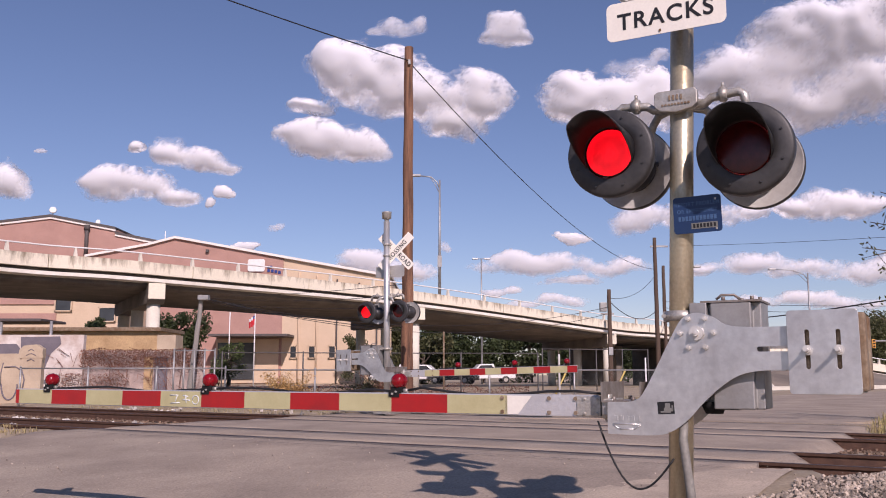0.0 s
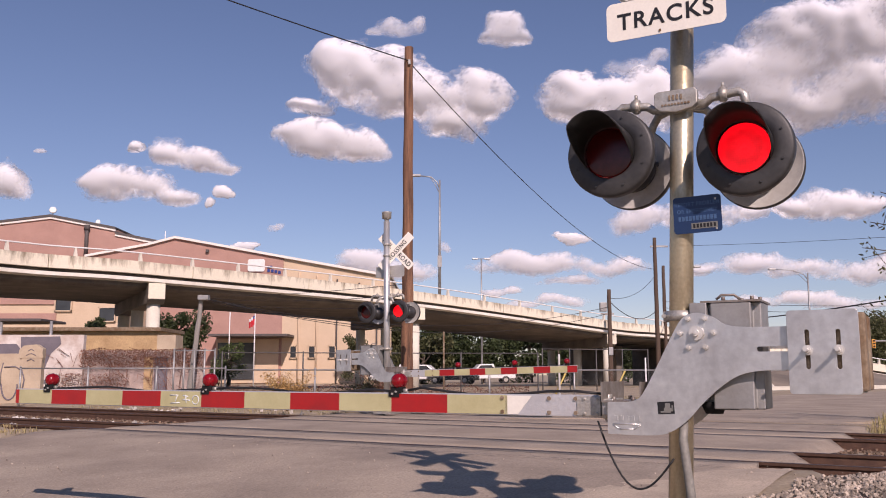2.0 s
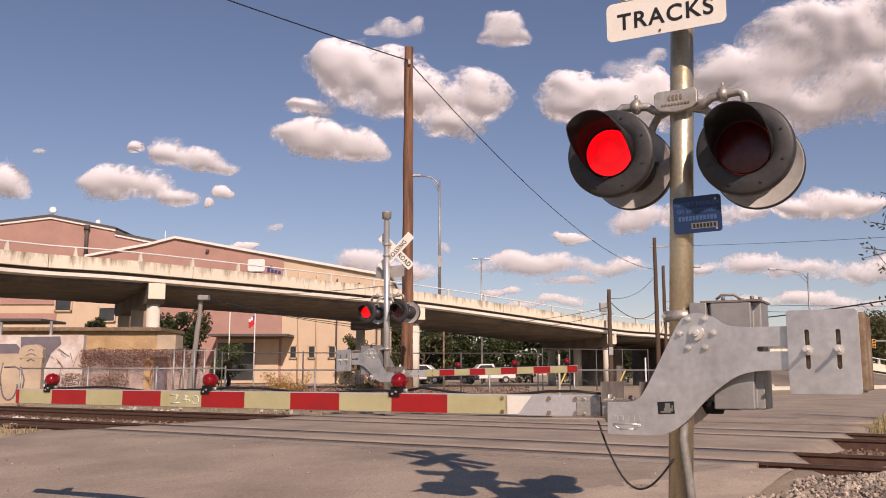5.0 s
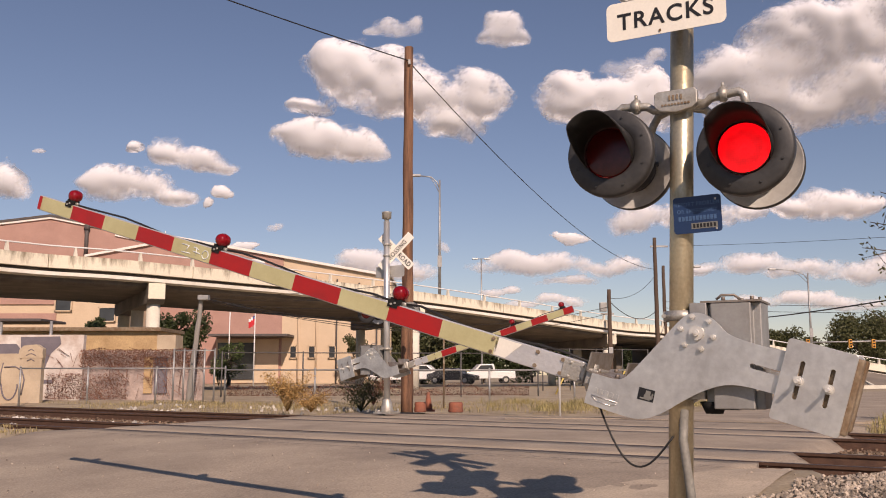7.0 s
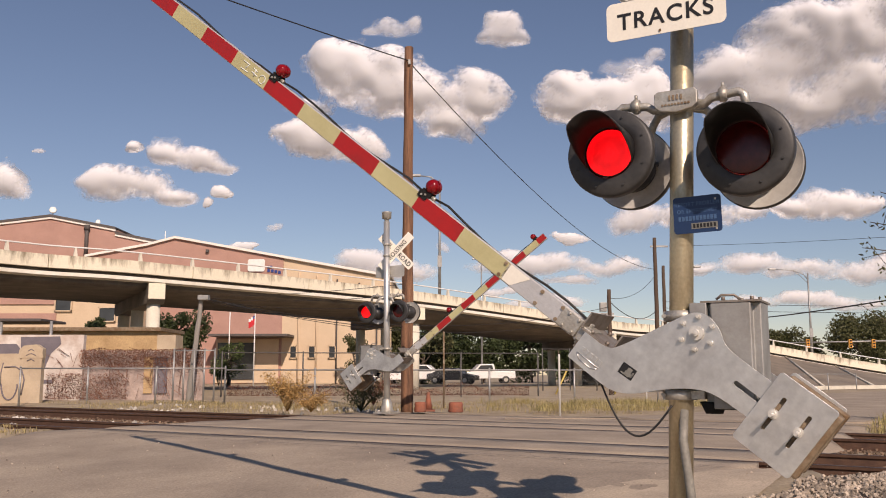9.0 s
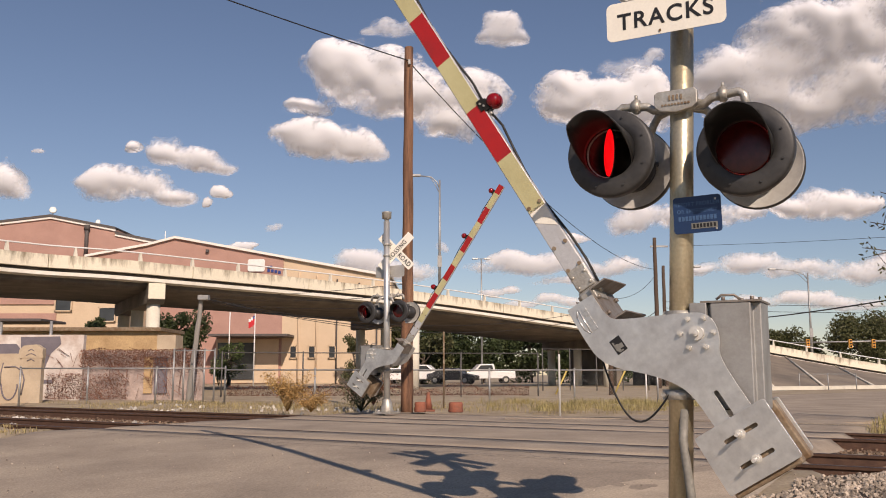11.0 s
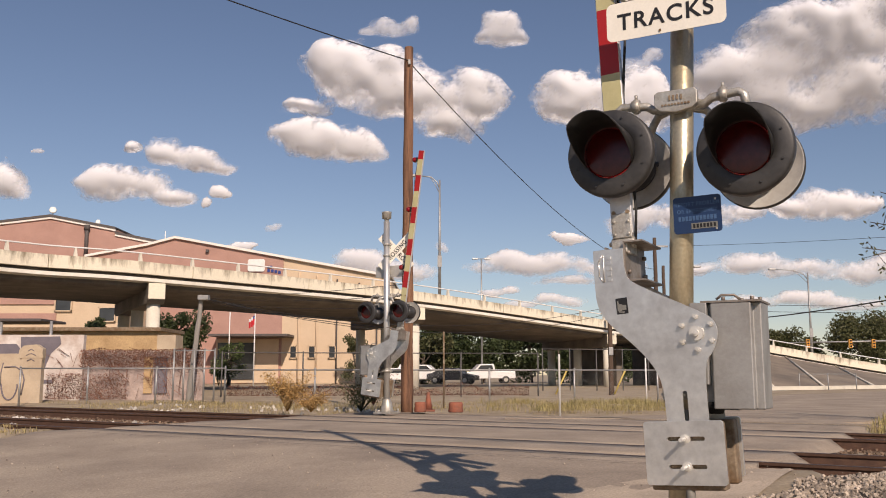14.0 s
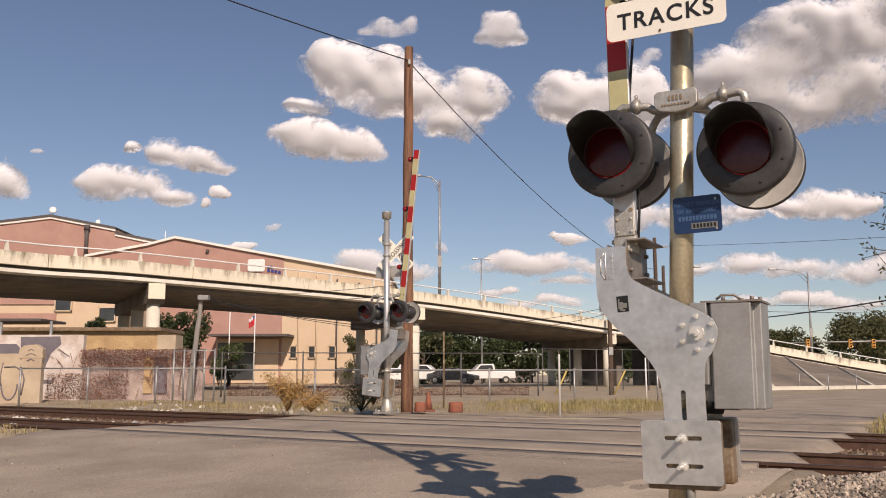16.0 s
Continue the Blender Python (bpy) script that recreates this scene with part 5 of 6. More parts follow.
def bare_branch():
    """A tree beside the road of which thin twigs reach into view."""
    t = thing("street_tree", Matrix.Translation((10.8, 16.32, -0.93)) @ Matrix.Diagonal((1.7, 1.7, 1.7, 1)), "thin roadside tree with sparse leaves", "tree")
    r = random.Random(5)
    bm = B()
    rod(bm, (0, 0, -0.1), (-0.1, 0, 1.8), 0.11, 0.08, seg=10)
    rod(bm, (-0.1, 0, 1.8), (-0.25, 0, 3.4), 0.08, 0.04, seg=8)
    tips = []
    for z0, ex, ez in ((1.5, -1.55, 1.62), (1.7, -1.5, 2.0), (2.0, -1.78, 2.42), (2.2, -1.55, 2.75), (1.8, -1.62, 2.22), (2.4, -1.4, 3.1)):
        a, e = Vector((-0.15, 0, z0)), Vector((ex, r.uniform(-0.3, 0.3), ez))
        m = (a + e) / 2 + Vector((0, 0, 0.12))
        rod(bm, a, m, 0.02, 0.011, seg=5)
        rod(bm, m, e, 0.011, 0.004, seg=5)
        for k in range(5):
            s = m.lerp(e, r.random())
            d = Vector((r.uniform(-0.3, 0.05), r.uniform(-0.15, 0.15), r.uniform(-0.22, 0.22)))
            rod(bm, s, s + d, 0.005, 0.002, seg=4)
            tips += [s + d, s + d * 0.6]
        tips.append(e)
    part("trunk", bm, BARK, t, "thin grey-brown branches")
    vs, fs = [], []
    for q0 in tips:
        for _ in range(4):
            q = q0 + Vector((r.gauss(0, 0.035), r.gauss(0, 0.035), r.gauss(0, 0.035)))
            a = Vector((r.uniform(-1, 1), r.uniform(-1, 1), r.uniform(-1, 0.3))).normalized() * r.uniform(0.018, 0.035)
            b = a.cross(Vector((r.uniform(-1, 1), r.uniform(-1, 1), r.uniform(-1, 1)))).normalized() * 0.012
            i = len(vs)
            vs += [tuple(q - a), tuple(q + b), tuple(q + a), tuple(q - b)]
            fs.append((i, i + 1, i + 2, i + 3))
    raw("leaves", vs, fs, LEAFOLIVE, t)["kind"] = "stuff"


# ---- fences, poles and wires ----
def chain_fence(x0, y0, x1, y1, h, label, gap=2.4, mesh=0.1, top=True):
    f = thing("chain_link_fence", Matrix(), label, "fence", "fences")
    a, b = Vector((x0, y0, 0.0)), Vector((x1, y1, 0.0))
    d = b - a
    n = max(1, round(d.length / gap))
    for k in range(n + 1):
        p = a + d * (k / n)
        bm = B()
        rod(bm, p + Vector((0, 0, -0.1)), p + Vector((0, 0, h + 0.04)), 0.032, seg=8)
        rod(bm, p + Vector((0, 0, h + 0.03)), p + Vector((0, 0, h + 0.07)), 0.04, 0.015, seg=8)
        part("post", bm, FENCEDIM if not mesh else FENCE, f)
    if top:
        bm = B()
        rod(bm, a + Vector((0, 0, h)), b + Vector((0, 0, h)), 0.022, seg=6)
        part("rail", bm, FENCEDIM if not mesh else FENCE, f)
    if not mesh:
        return
    vs, fs = [], []
    u = d.normalized()
    L = d.length
    w = 0.0012
    k = -h
    while k < L:
        for s in (1, -1):
            s0, s1 = (k, k + h) if s > 0 else (k + h, k)
            z0, z1 = 0.04, h
            lo, hi = min(s0, s1), max(s0, s1)
            if lo < 0 or hi > L:
                continue
            i = len(vs)
            p, q = a + u * s0 + Vector((0, 0, z0)), a + u * s1 + Vector((0, 0, z1))
            vs += [tuple(p - u * w), tuple(p + u * w), tuple(q + u * w), tuple(q - u * w)]
            fs.append((i, i + 1, i + 2, i + 3))
        k += mesh
    raw("wire_mesh", vs, fs, FENCE, f, "diamond wire mesh")["kind"] = "stuff"


def wire(name, p, q, sag, r, label, n=24):
    p, q = Vector(p), Vector(q)
    bm = B()
    pipe(bm, [p.lerp(q, k / n) - Vector((0, 0, sag * 4 * (k / n) * (1 - k / n))) for k in range(n + 1)], r, 5)
    tagged(part(name, bm, CABLE), label, "wire", "overhead wires")


def pole(x, y, z, r, label, material=WOODPOLE, lean=(0, 0), bits=()):
    p = thing("utility_pole", pose(x, y, 0), label, "utility pole", "utility poles")
    bm = B()
    e = Vector((lean[0], lean[1], z))
    k = 20
    pipe(bm, [e * (i / k) + Vector((0.008 * math.sin(i * 1.3), 0, -0.2 if i == 0 else 0)) for i in range(k + 1)], [r * (1 - 0.28 * i / k) for i in range(k + 1)], 16)
    part("shaft", bm, material, p, "weathered wooden shaft")
    for name, c, s in bits:
        bm = B()
        box(bm, c, s)
        part(name, bm, GREYBOX, p, bevel=0.01)
    return p


def poles():
    pole(-0.83, 20.5, 8.72, 0.145, "tall brown wooden utility pole beside the crossing", bits=(("bracket", (0.02, -0.1, 8.3), (0.06, 0.16, 0.12)), ("plate", (0.0, -0.13, 2.1), (0.08, 0.02, 0.14))))
    pole(7.55, 40, 4.7, 0.12, "short dark utility pole with a box on top", DARKWOOD, bits=(("transformer_box", (-0.28, 0, 3.9), (0.3, 0.3, 0.4)), ("notice", (0.0, -0.14, 1.9), (0.2, 0.03, 0.35)), ("arm", (-0.1, 0, 3.6), (0.6, 0.08, 0.08))))
    pole(14.55, 60, 10.2, 0.17, "tall dark utility pole beyond the verge", DARKWOOD, bits=(("cross_arm", (0.3, 0, 9.6), (1.2, 0.1, 0.12)),))
    pole(17.6, 70, 9.5, 0.17, "dark utility pole farther off", DARKWOOD)
    pole(-8.55, 30, 3.55, 0.10, "short leaning grey pole beside a wall", GREYWOOD, (0.33, 0), bits=(("lamp_head", (0.42, -0.1, 3.45), (0.35, 0.3, 0.16)),))
    wire("overhead_wire", (-0.83, 20.42, 8.36), (-9.1, 12, 8.5), 0.10, 0.014, "thin black overhead wire from a pole")
    wire("overhead_wire", (-0.80, 20.42, 8.3), (14.5, 59.8, 8.0), 1.15, 0.014, "thin black overhead wire between poles")
    wire("overhead_wire", (15.2, 60.0, 9.62), (40, 30, 7.8), 0.5, 0.012, "thin overhead wire over the street")
    wire("overhead_wire", (17.6, 69.8, 5.0), (16.6, 30, 3.62), 0.35, 0.03, "thick black overhead cable over the street")
    wire("overhead_wire", (17.6, 69.8, 6.6), (30, 50, 4.75), 0.15, 0.016, "thin overhead wire over the street")
    wire("overhead_wire", (17.6, 69.8, 6.1), (30, 50, 4.35), 0.15, 0.016, "thin overhead wire over the street")
    wire("overhead_wire", (7.5, 39.9, 4.3), (14.5, 59.9, 7.6), 0.5, 0.012, "thin sagging wire to a tall pole")
    wire("overhead_wire", (7.5, 39.9, 4.2), (14.5, 59.9, 5.2), 0.7, 0.02, "sagging wire to a tall pole")
    wire("overhead_wire", (7.5, 39.9, 3.6), (-7.9, 30, 3.4), 1.0, 0.011, "thin wire slung under the overpass")
    wire("overhead_wire", (7.5, 39.9, 3.9), (-8.2, 30.1, 3.45), 0.9, 0.011, "thin wire slung under the overpass")
    wire("overhead_wire", (-8.1, 30.1, 3.4), (-1.0, 20.6, 1.9), 0.1, 0.01, "thin wire from the leaning pole")
    for k, z in enumerate((2.95, 2.7, 2.45, 2.2)):
        wire("overhead_wire", (-8.15, 30.1, 3.52 - 0.05 * k), (-0.95, 20.55, z), 0.08 + 0.05 * k, 0.007, "thin wire from the leaning pole to the tall one")
    for x, z0, z1 in ((6.3, 0.0, 2.2), (8.9, 0.1, 2.4)):
        bm = B()
        rod(bm, (x - 1.3, 39.6, 0.0), (x - 0.75, 39.7, 1.1), 0.04, seg=8)
        g = tagged(part("guy_guard", bm, YELLOWGUY), "yellow guard on a slanting guy wire", "guy wire", "guy wires")
    # boundary fences
    chain_fence(-13.0, 27.4, -6.6, 27.0, 1.05, "low chain-link fence along the track")
    chain_fence(-6.6, 27.0, 9.5, 28.6, 1.0, "long low chain-link fence behind the verge", 2.7)
    chain_fence(-9.0, 36.2, 4.0, 37.5, 1.75, "tall chain-link fence before the car park", 3.2, 0)
    chain_fence(5.6, 50.0, 12.0, 52.0, 2.3, "tall chain-link fence under the overpass", 1.6, 0)
    chain_fence(-8.9, 29.4, -7.5, 29.2, 1.65, "narrow chain-link gate panel by a pole", 0.35, 0.12)
    chain_fence(21.0, 52.5, 24.8, 53.5, 0.9, "low mesh barrier at the foot of the slope", 2.0, 0.12)
    for x, y, h, m, lab in ((0.02, 24.0, 2.0, RUSTED, "slim rusty marker post"), (2.52, 19.3, 1.28, POLEWHITE, "slim pale marker post on the verge"), (6.15, 27.0, 1.35, POLEWHITE, "slim pale marker post by a fence")):
        bm = B()
        rod(bm, (x, y, -0.1), (x, y, h), 0.024, seg=8)
        rod(bm, (x, y, h), (x, y, h + 0.02), 0.024, 0.012, seg=8)
        tagged(part("marker_post", bm, m), lab, "post", "marker posts")


def street_lamp(x, y, z0, z1, reach, label, double=False):
    l = thing("street_lamp", pose(x, y, z0), label, "street lamp", "street lamps")
    h = z1 - z0
    bm = B()
    rod(bm, (0, 0, -0.3), (0, 0, h), 0.11, 0.06, seg=10)
    part("pole", bm, FENCE, l)
    bm = B()
    if double:
        for s in (-1, 1):
            rod(bm, (0, 0, h), (0.35 * s, 0, h + 0.05), 0.04, seg=6)
    else:
        pipe(bm, [(0, 0, h - 0.6), (reach * 0.12, 0, h - 0.15), (reach * 0.4, 0, h + 0.2), (reach, 0, h + 0.3)], 0.04, 6)
        pipe(bm, [(0, 0, h - 0.9), (reach * 0.25, 0, h - 0.2), (reach * 0.45, 0, h + 0.2)], 0.025, 6)
    part("arm", bm, FENCE, l)
    for s in ((-1, 1) if double else (1,)):
        bm = B()
        c = Vector((0.6 * s, 0, h + 0.03)) if double else Vector((reach * 1.08, 0, h + 0.3))
        box(bm, c, (0.6, 0.28, 0.16))
        part("lamp_head", bm, POLEWHITE if double else FENCE, l, bevel=0.04)
    if not double:
        bm = B()
        box(bm, (0.0, -0.1, h * 0.28), (0.28, 0.06, 0.75))
        part("box", bm, GREYBOX, l)


def street_things():
    street_lamp(-0.22, 57.45, 6.1, 13.7, -1.45, "grey street lamp on the overpass")
    street_lamp(3.85, 88, 0.0, 12.4, 0.5, "white twin-headed lamp beyond the overpass", True)
    street_lamp(31.2, 75, 2.4, 9.5, -2.8, "grey street lamp beside the embankment")
    street_lamp(20.5, 74, 4.2, 9.6, 0.9, "slim grey street lamp beyond a pole")
    s = thing("traffic_signal", pose(56, 100, 0), "signal arm with three yellow traffic lights", "traffic signal")
    bm = B()
    rod(bm, (0, 0, -0.1), (0, 0, 6.2), 0.16, 0.12, seg=10)
    part("pole", bm, FENCE, s)
    bm = B()
    rod(bm, (0, 0, 4.75), (-17.0, 0, 4.45), 0.12, 0.06, seg=8)
    part("mast_arm", bm, FENCE, s)
    for x in (-14.9, -10.1, -7.5):
        bm = B()
        box(bm, (x, -0.15, 4.35), (0.36, 0.3, 1.0))
        hd = part("signal_head", bm, SIGNALYELLOW, s, "yellow signal head", bevel=0.03)
        bm = B()
        for k in (-0.35, 0, 0.35):
            rod(bm, (x, -0.31, 4.35 + k * 0.9), (x, -0.34, 4.35 + k * 0.9), 0.11, seg=10)
        part("lens", bm, MATTBLACK, hd)
    for x, y, h, flag in ((-16.9, 70, 6.0, False), (-14.9, 70, 5.7, True)):
        f = thing("flagpole", pose(x, y, 0), "white flagpole with a red and white flag" if flag else "bare white flagpole before a brick hall", "flagpole", "flagpoles")
        bm = B()
        rod(bm, (0, 0, -0.1), (0, 0, h), 0.055, 0.04, seg=8)
        part("pole", bm, POLEWHITE, f)
        if flag:
            for i in range(3):
                bm = B()
                z0 = h - 0.15
                wd = 0.17
                box(bm, (-wd / 2, 0, z0 - 0.55 - 0.12 * i), (wd, 0.015, 0.5), mi=0)
                box(bm, (-wd / 2, 0, z0 - 0.18 - 0.12 * i), (wd, 0.015, 0.24), mi=1 if i else 2)
                base = pose(-wd * i, 0, 0)
                pc = part("flag_piece", bm, [FLAGRED, FLAGWHITE, FLAGBLUE], f, "red, white and blue cloth", base)
                flutter.append((pc, base, 14 + 9 * i, 3.1, -0.9 * i))
    # parked vehicles
    def vehicle(kind, x, y, yaw, paint, label, prof, cabin, wheels, wide):
        v = thing(kind, pose(x, y, 0.03, 0, 0, yaw), label, "vehicle", "parked vehicles")
        bm = B()
        prism(bm, prof, -wide / 2, wide / 2)
        part("body", bm, paint, v, bevel=0.06)
        for s in (-1, 1):
            bm = B()
            prism(bm, cabin, s * wide / 2 - 0.01 * s, s * (wide / 2 + 0.012))
            part("side_window", bm, GLASS, v)
        for wx in wheels:
            for s in (-1, 1):
                bm = B()
                rod(bm, (wx, s * (wide / 2 - 0.2), 0.36), (wx, s * (wide / 2 + 0.02), 0.36), 0.36, seg=20)
                wh = part("wheel", bm, TYRE, v)
                bm = B()
                rod(bm, (wx, s * (wide / 2 + 0.015), 0.36), (wx, s * (wide / 2 + 0.03), 0.36), 0.2, seg=14)
                part("rim", bm, ALU, wh)
    pick = [(-2.7, 0.45), (-2.75, 1.0), (-1.5, 1.15), (-0.85, 1.85), (0.55, 1.9), (0.75, 1.2), (2.7, 1.2), (2.75, 0.5)]
    sedan = [(-2.2, 0.35), (-2.25, 0.75), (-1.2, 0.95), (-0.4, 1.42), (0.9, 1.45), (1.7, 1.0), (2.2, 0.92), (2.25, 0.4)]
    suv = [(-2.3, 0.4), (-2.35, 1.0), (-1.3, 1.15), (-0.6, 1.75), (2.0, 1.8), (2.3, 1.1), (2.3, 0.45)]
    vehicle("pickup_truck", 4.3, 88, 8, CARWHITE, "white pickup truck parked under the overpass", pick, [(-1.2, 1.2), (-0.75, 1.75), (0.4, 1.78), (0.5, 1.2)], (-1.75, 1.75), 1.9)
    vehicle("parked_car", 0.9, 80, 160, CARDARK, "dark sedan parked in the shade", sedan, [(-1.0, 0.98), (-0.35, 1.36), (0.8, 1.38), (1.4, 1.0)], (-1.4, 1.4), 1.75)
    vehicle("parked_suv", -1.9, 83, 170, CARWHITE, "white parked SUV in a car park", suv, [(-1.1, 1.15), (-0.55, 1.65), (1.8, 1.68), (2.0, 1.15)], (-1.45, 1.5), 1.85)
    vehicle("parked_car", -4.6, 82, 10, CARWHITE, "white parked car in a car park", sedan, [(-1.0, 0.98), (-0.35, 1.36), (0.8, 1.38), (1.4, 1.0)], (-1.4, 1.4), 1.75)
    # road works leftovers on the verge
    c = thing("traffic_cone", pose(-0.33, 20.1, 0.04), "faded orange traffic cone on the verge", "traffic cone")
    bm = B()
    box(bm, (0, 0, 0.02), (0.3, 0.3, 0.04))
    part("base", bm, ORANGE, c, bevel=0.01)
    bm = B()
    rod(bm, (0, 0, 0.04), (0, 0, 0.42), 0.10, 0.03, seg=16)
    part("cone", bm, ORANGE, c)
    for x, y, s in ((0.28, 19.6, 0.16), (-0.5, 19.7, 0.13)):
        b = thing("orange_barrel_base", pose(x, y, 0.04), "worn orange barrel stump on the verge", "barrel", "barrel stumps")
        bm = B()
        spin(bm, [(0.0, 0.0), (s, 0.0), (s * 1.05, 0.03), (s * 0.95, 0.12), (s, 0.18), (s * 0.85, 0.22), (0, 0.21)], None, 18)
        part("stump", bm, ORANGE, b)


def rubble():
    def bed():
        a, b = rng.uniform(-3.6, 2.5), rng.uniform(4.4, 9.7)
        p = ab(a, b)
        if a > ROAD_A0 - 0.25 + 0.45 * noise.noise((b * 1.3, 0, 0)) - max(0, b - 7.6) * 0.5:
            return None
        return Vector((p.x, p.y, ground_z(p.x, p.y) + rng.uniform(0.0, 0.05)))
    stones("ballast_gravel", 46000, bed, (0.008, 0.024), BALLAST, "mixed grey and tan gravel round a mast", "gravel")

    def between():
        a = rng.choice((rng.uniform(-9, 2.6), rng.uniform(13.9, 30)))
        b = rng.choice(TRACKS) + rng.uniform(-1.9, 1.9)
        p = ab(a, b)
        return Vector((p.x, p.y, LEVEL - 0.17 + rng.uniform(-0.03, 0.02)))
    stones("ballast_gravel", 18000, between, (0.014, 0.035), RUSTBALLAST, "rust-brown ballast between the rails", "gravel")

    def litter():
        a, b = rng.choice(((rng.uniform(14.2, 26), rng.uniform(17.0, 19.0)), (rng.uniform(13.5, 24), rng.uniform(19.2, 20.2)), (rng.uniform(14.2, 24), rng.choice((11.15, 13.3)) + rng.uniform(-0.4, 0.4))))
        p = ab(a, b)
        if noise.noise((p.x * 0.7, p.y * 0.7, 8)) < 0.1:
            return None
        return Vector((p.x, p.y, ground_z(p.x, p.y) + 0.03))
    stones("rubble", 420, litter, (0.02, 0.065), LITTER, "pale rubble and litter beside the track", "rubble")

    def lane():
        p = ab(rng.uniform(1.4, 12.5), rng.uniform(4.5, 10.0))
        b = p.dot(AC)
        return Vector((p.x, p.y, rise(b) + 0.012))
    stones("road_grit", 320, lane, (0.003, 0.008), BALLAST, "scattered pale grit on the asphalt", "grit")


RUSTBALLAST = island(mat("rusty_ballast", (0.20, 0.135, 0.09), 0.95, other=(0.12, 0.08, 0.055), scale=5, fine=60), 0.45)


# ---- clouds ----
def cloud_material():
    m = bpy.data.materials.new("cloud")
    m.use_nodes = True
    nt = m.node_tree
    nt.nodes.remove(nt.nodes["Principled BSDF"])
    df, tl, tr = nt.nodes.new("ShaderNodeBsdfDiffuse"), nt.nodes.new("ShaderNodeBsdfTranslucent"), nt.nodes.new("ShaderNodeBsdfTransparent")
    df.inputs[0].default_value, tl.inputs[0].default_value = (0.93, 0.94, 0.97, 1), (0.88, 0.9, 0.95, 1)
    m1, m2 = nt.nodes.new("ShaderNodeMixShader"), nt.nodes.new("ShaderNodeMixShader")
    m1.inputs[0].default_value = 0.4
    at = nt.nodes.new("ShaderNodeAttribute")
    at.attribute_name = "puff"
    nt.links.new(df.outputs[0], m1.inputs[1])
    nt.links.new(tl.outputs[0], m1.inputs[2])
    nt.links.new(at.outputs["Fac"], m2.inputs[0])
    nt.links.new(tr.outputs[0], m2.inputs[1])
    nt.links.new(m1.outputs[0], m2.inputs[2])
    nt.links.new(m2.outputs[0], nt.nodes["Material Output"].inputs[0])
    return m


CLOUD_FAR, CLOUD_UNIT = 2000.0, 2000.0 / 1560


def cloud(label, blobs, drift, seed, cell=2.4, soft=0.72, solid=1.0, plump=0.95, lean=0.2):
    """A heap of billows with a flatter base, in relief on a plane that faces the camera, thinning out at the rim.
    blobs: picture positions across and up, half width, half height, to fit the camera's view. lean tips the top towards
    the camera, which greys the face.
    """
    cx, cy = sum(b[0] for b in blobs) / len(blobs), sum(b[1] for b in blobs) / len(blobs)
    x0, x1 = min(b[0] - 1.35 * b[2] for b in blobs), max(b[0] + 1.35 * b[2] for b in blobs)
    y0, y1 = min(b[1] - 1.35 * b[3] for b in blobs), max(b[1] + 1.5 * b[3] for b in blobs)
    nx, ny = int((x1 - x0) / cell) + 2, int((y1 - y0) / cell) + 2
    swell = plump * max(b[3] for b in blobs)
    dens = np.zeros((ny, nx))
    thick = np.zeros((ny, nx))
    for i in range(ny):
        for j in range(nx):
            x, y = x0 + j * cell, y0 + i * cell
            wx, wy = x + 14 * noise.noise((x * 0.02, y * 0.02, seed)), y + 10 * noise.noise((x * 0.02, y * 0.02, seed + 9))
            soft_max = 0.0
            for bx, by, bw, bh in blobs:
                h = bh if wy > by else bh * 0.72
                q = 1 - ((wx - bx) / bw) ** 2 - ((wy - by) / h) ** 2
                soft_max += math.exp(5 * max(-3.0, q))
            best = math.log(soft_max) / 5
            f = 0.0
            amp, fr = 0.5, 0.027
            for k in range(6):
                f += amp * noise.noise((x * fr, y * fr * 1.15, seed + fr * 50))
                if k == 1:
                    broad = f
                amp *= 0.66
                fr *= 2.1
            dens[i, j] = best + 1.0 * f + 0.04
            high = (y - y0) / (y1 - y0)
            thick[i, j] = math.sqrt(max(0.0, best + 0.35 * broad + 0.10 * f + 0.05)) * swell * (0.5 + 0.75 * high)
    for _ in range(int(22 + 40 * (plump - 0.95))):
        thick[1:-1, 1:-1] = (thick[1:-1, 1:-1] * 2 + thick[:-2, 1:-1] + thick[2:, 1:-1] + thick[1:-1, :-2] + thick[1:-1, 2:]) / 6
    ok = dens > -0.02
    idx = -np.ones((ny, nx), dtype=int)
    vs, al, tilt = [], [], []
    U = CLOUD_UNIT
    for i in range(ny):
        for j in range(nx):
            if ok[i, j]:
                idx[i, j] = len(vs)
                x, y = x0 + j * cell - cx, y0 + i * cell - cy
                t = min(1, max(0, dens[i, j] / (soft * (1.7 - (y + cy - y0) / (y1 - y0)))))
                vs.append((x * U, y * U, (0.3 + thick[i, j]) * U))
                tilt.append(lean * y * U)
                al.append(t * t * (3 - 2 * t) * solid)
    front = len(vs)
    vs = [(x, y, z + t) for (x, y, z), t in zip(vs, tilt)] + [(x, y, t - 0.6 * z) for (x, y, z), t in zip(vs, tilt)]
    al += al[:front]
    fs = []
    for i in range(ny - 1):
        for j in range(nx - 1):
            q = (idx[i, j], idx[i, j + 1], idx[i + 1, j + 1], idx[i + 1, j])
            if min(q) >= 0:
                fs.append(q)
                fs.append(tuple(front + k for k in q[::-1]))
    rim = {}
    for q in fs[::2]:
        for e in zip(q, q[1:] + q[:1]):
            rim[e] = 1
    fs += [(b, a, a + front, b + front) for a, b in list(rim) if (b, a) not in rim]
    ob = raw("cloud", vs, fs, CLOUDMAT, smooth=True)
    a = ob.data.attributes.new("puff", "FLOAT", "POINT")
    a.data.foreach_set("value", np.array(al, dtype=np.float32))
    ob.visible_shadow = True
    rot = VIEW.to_3x3()
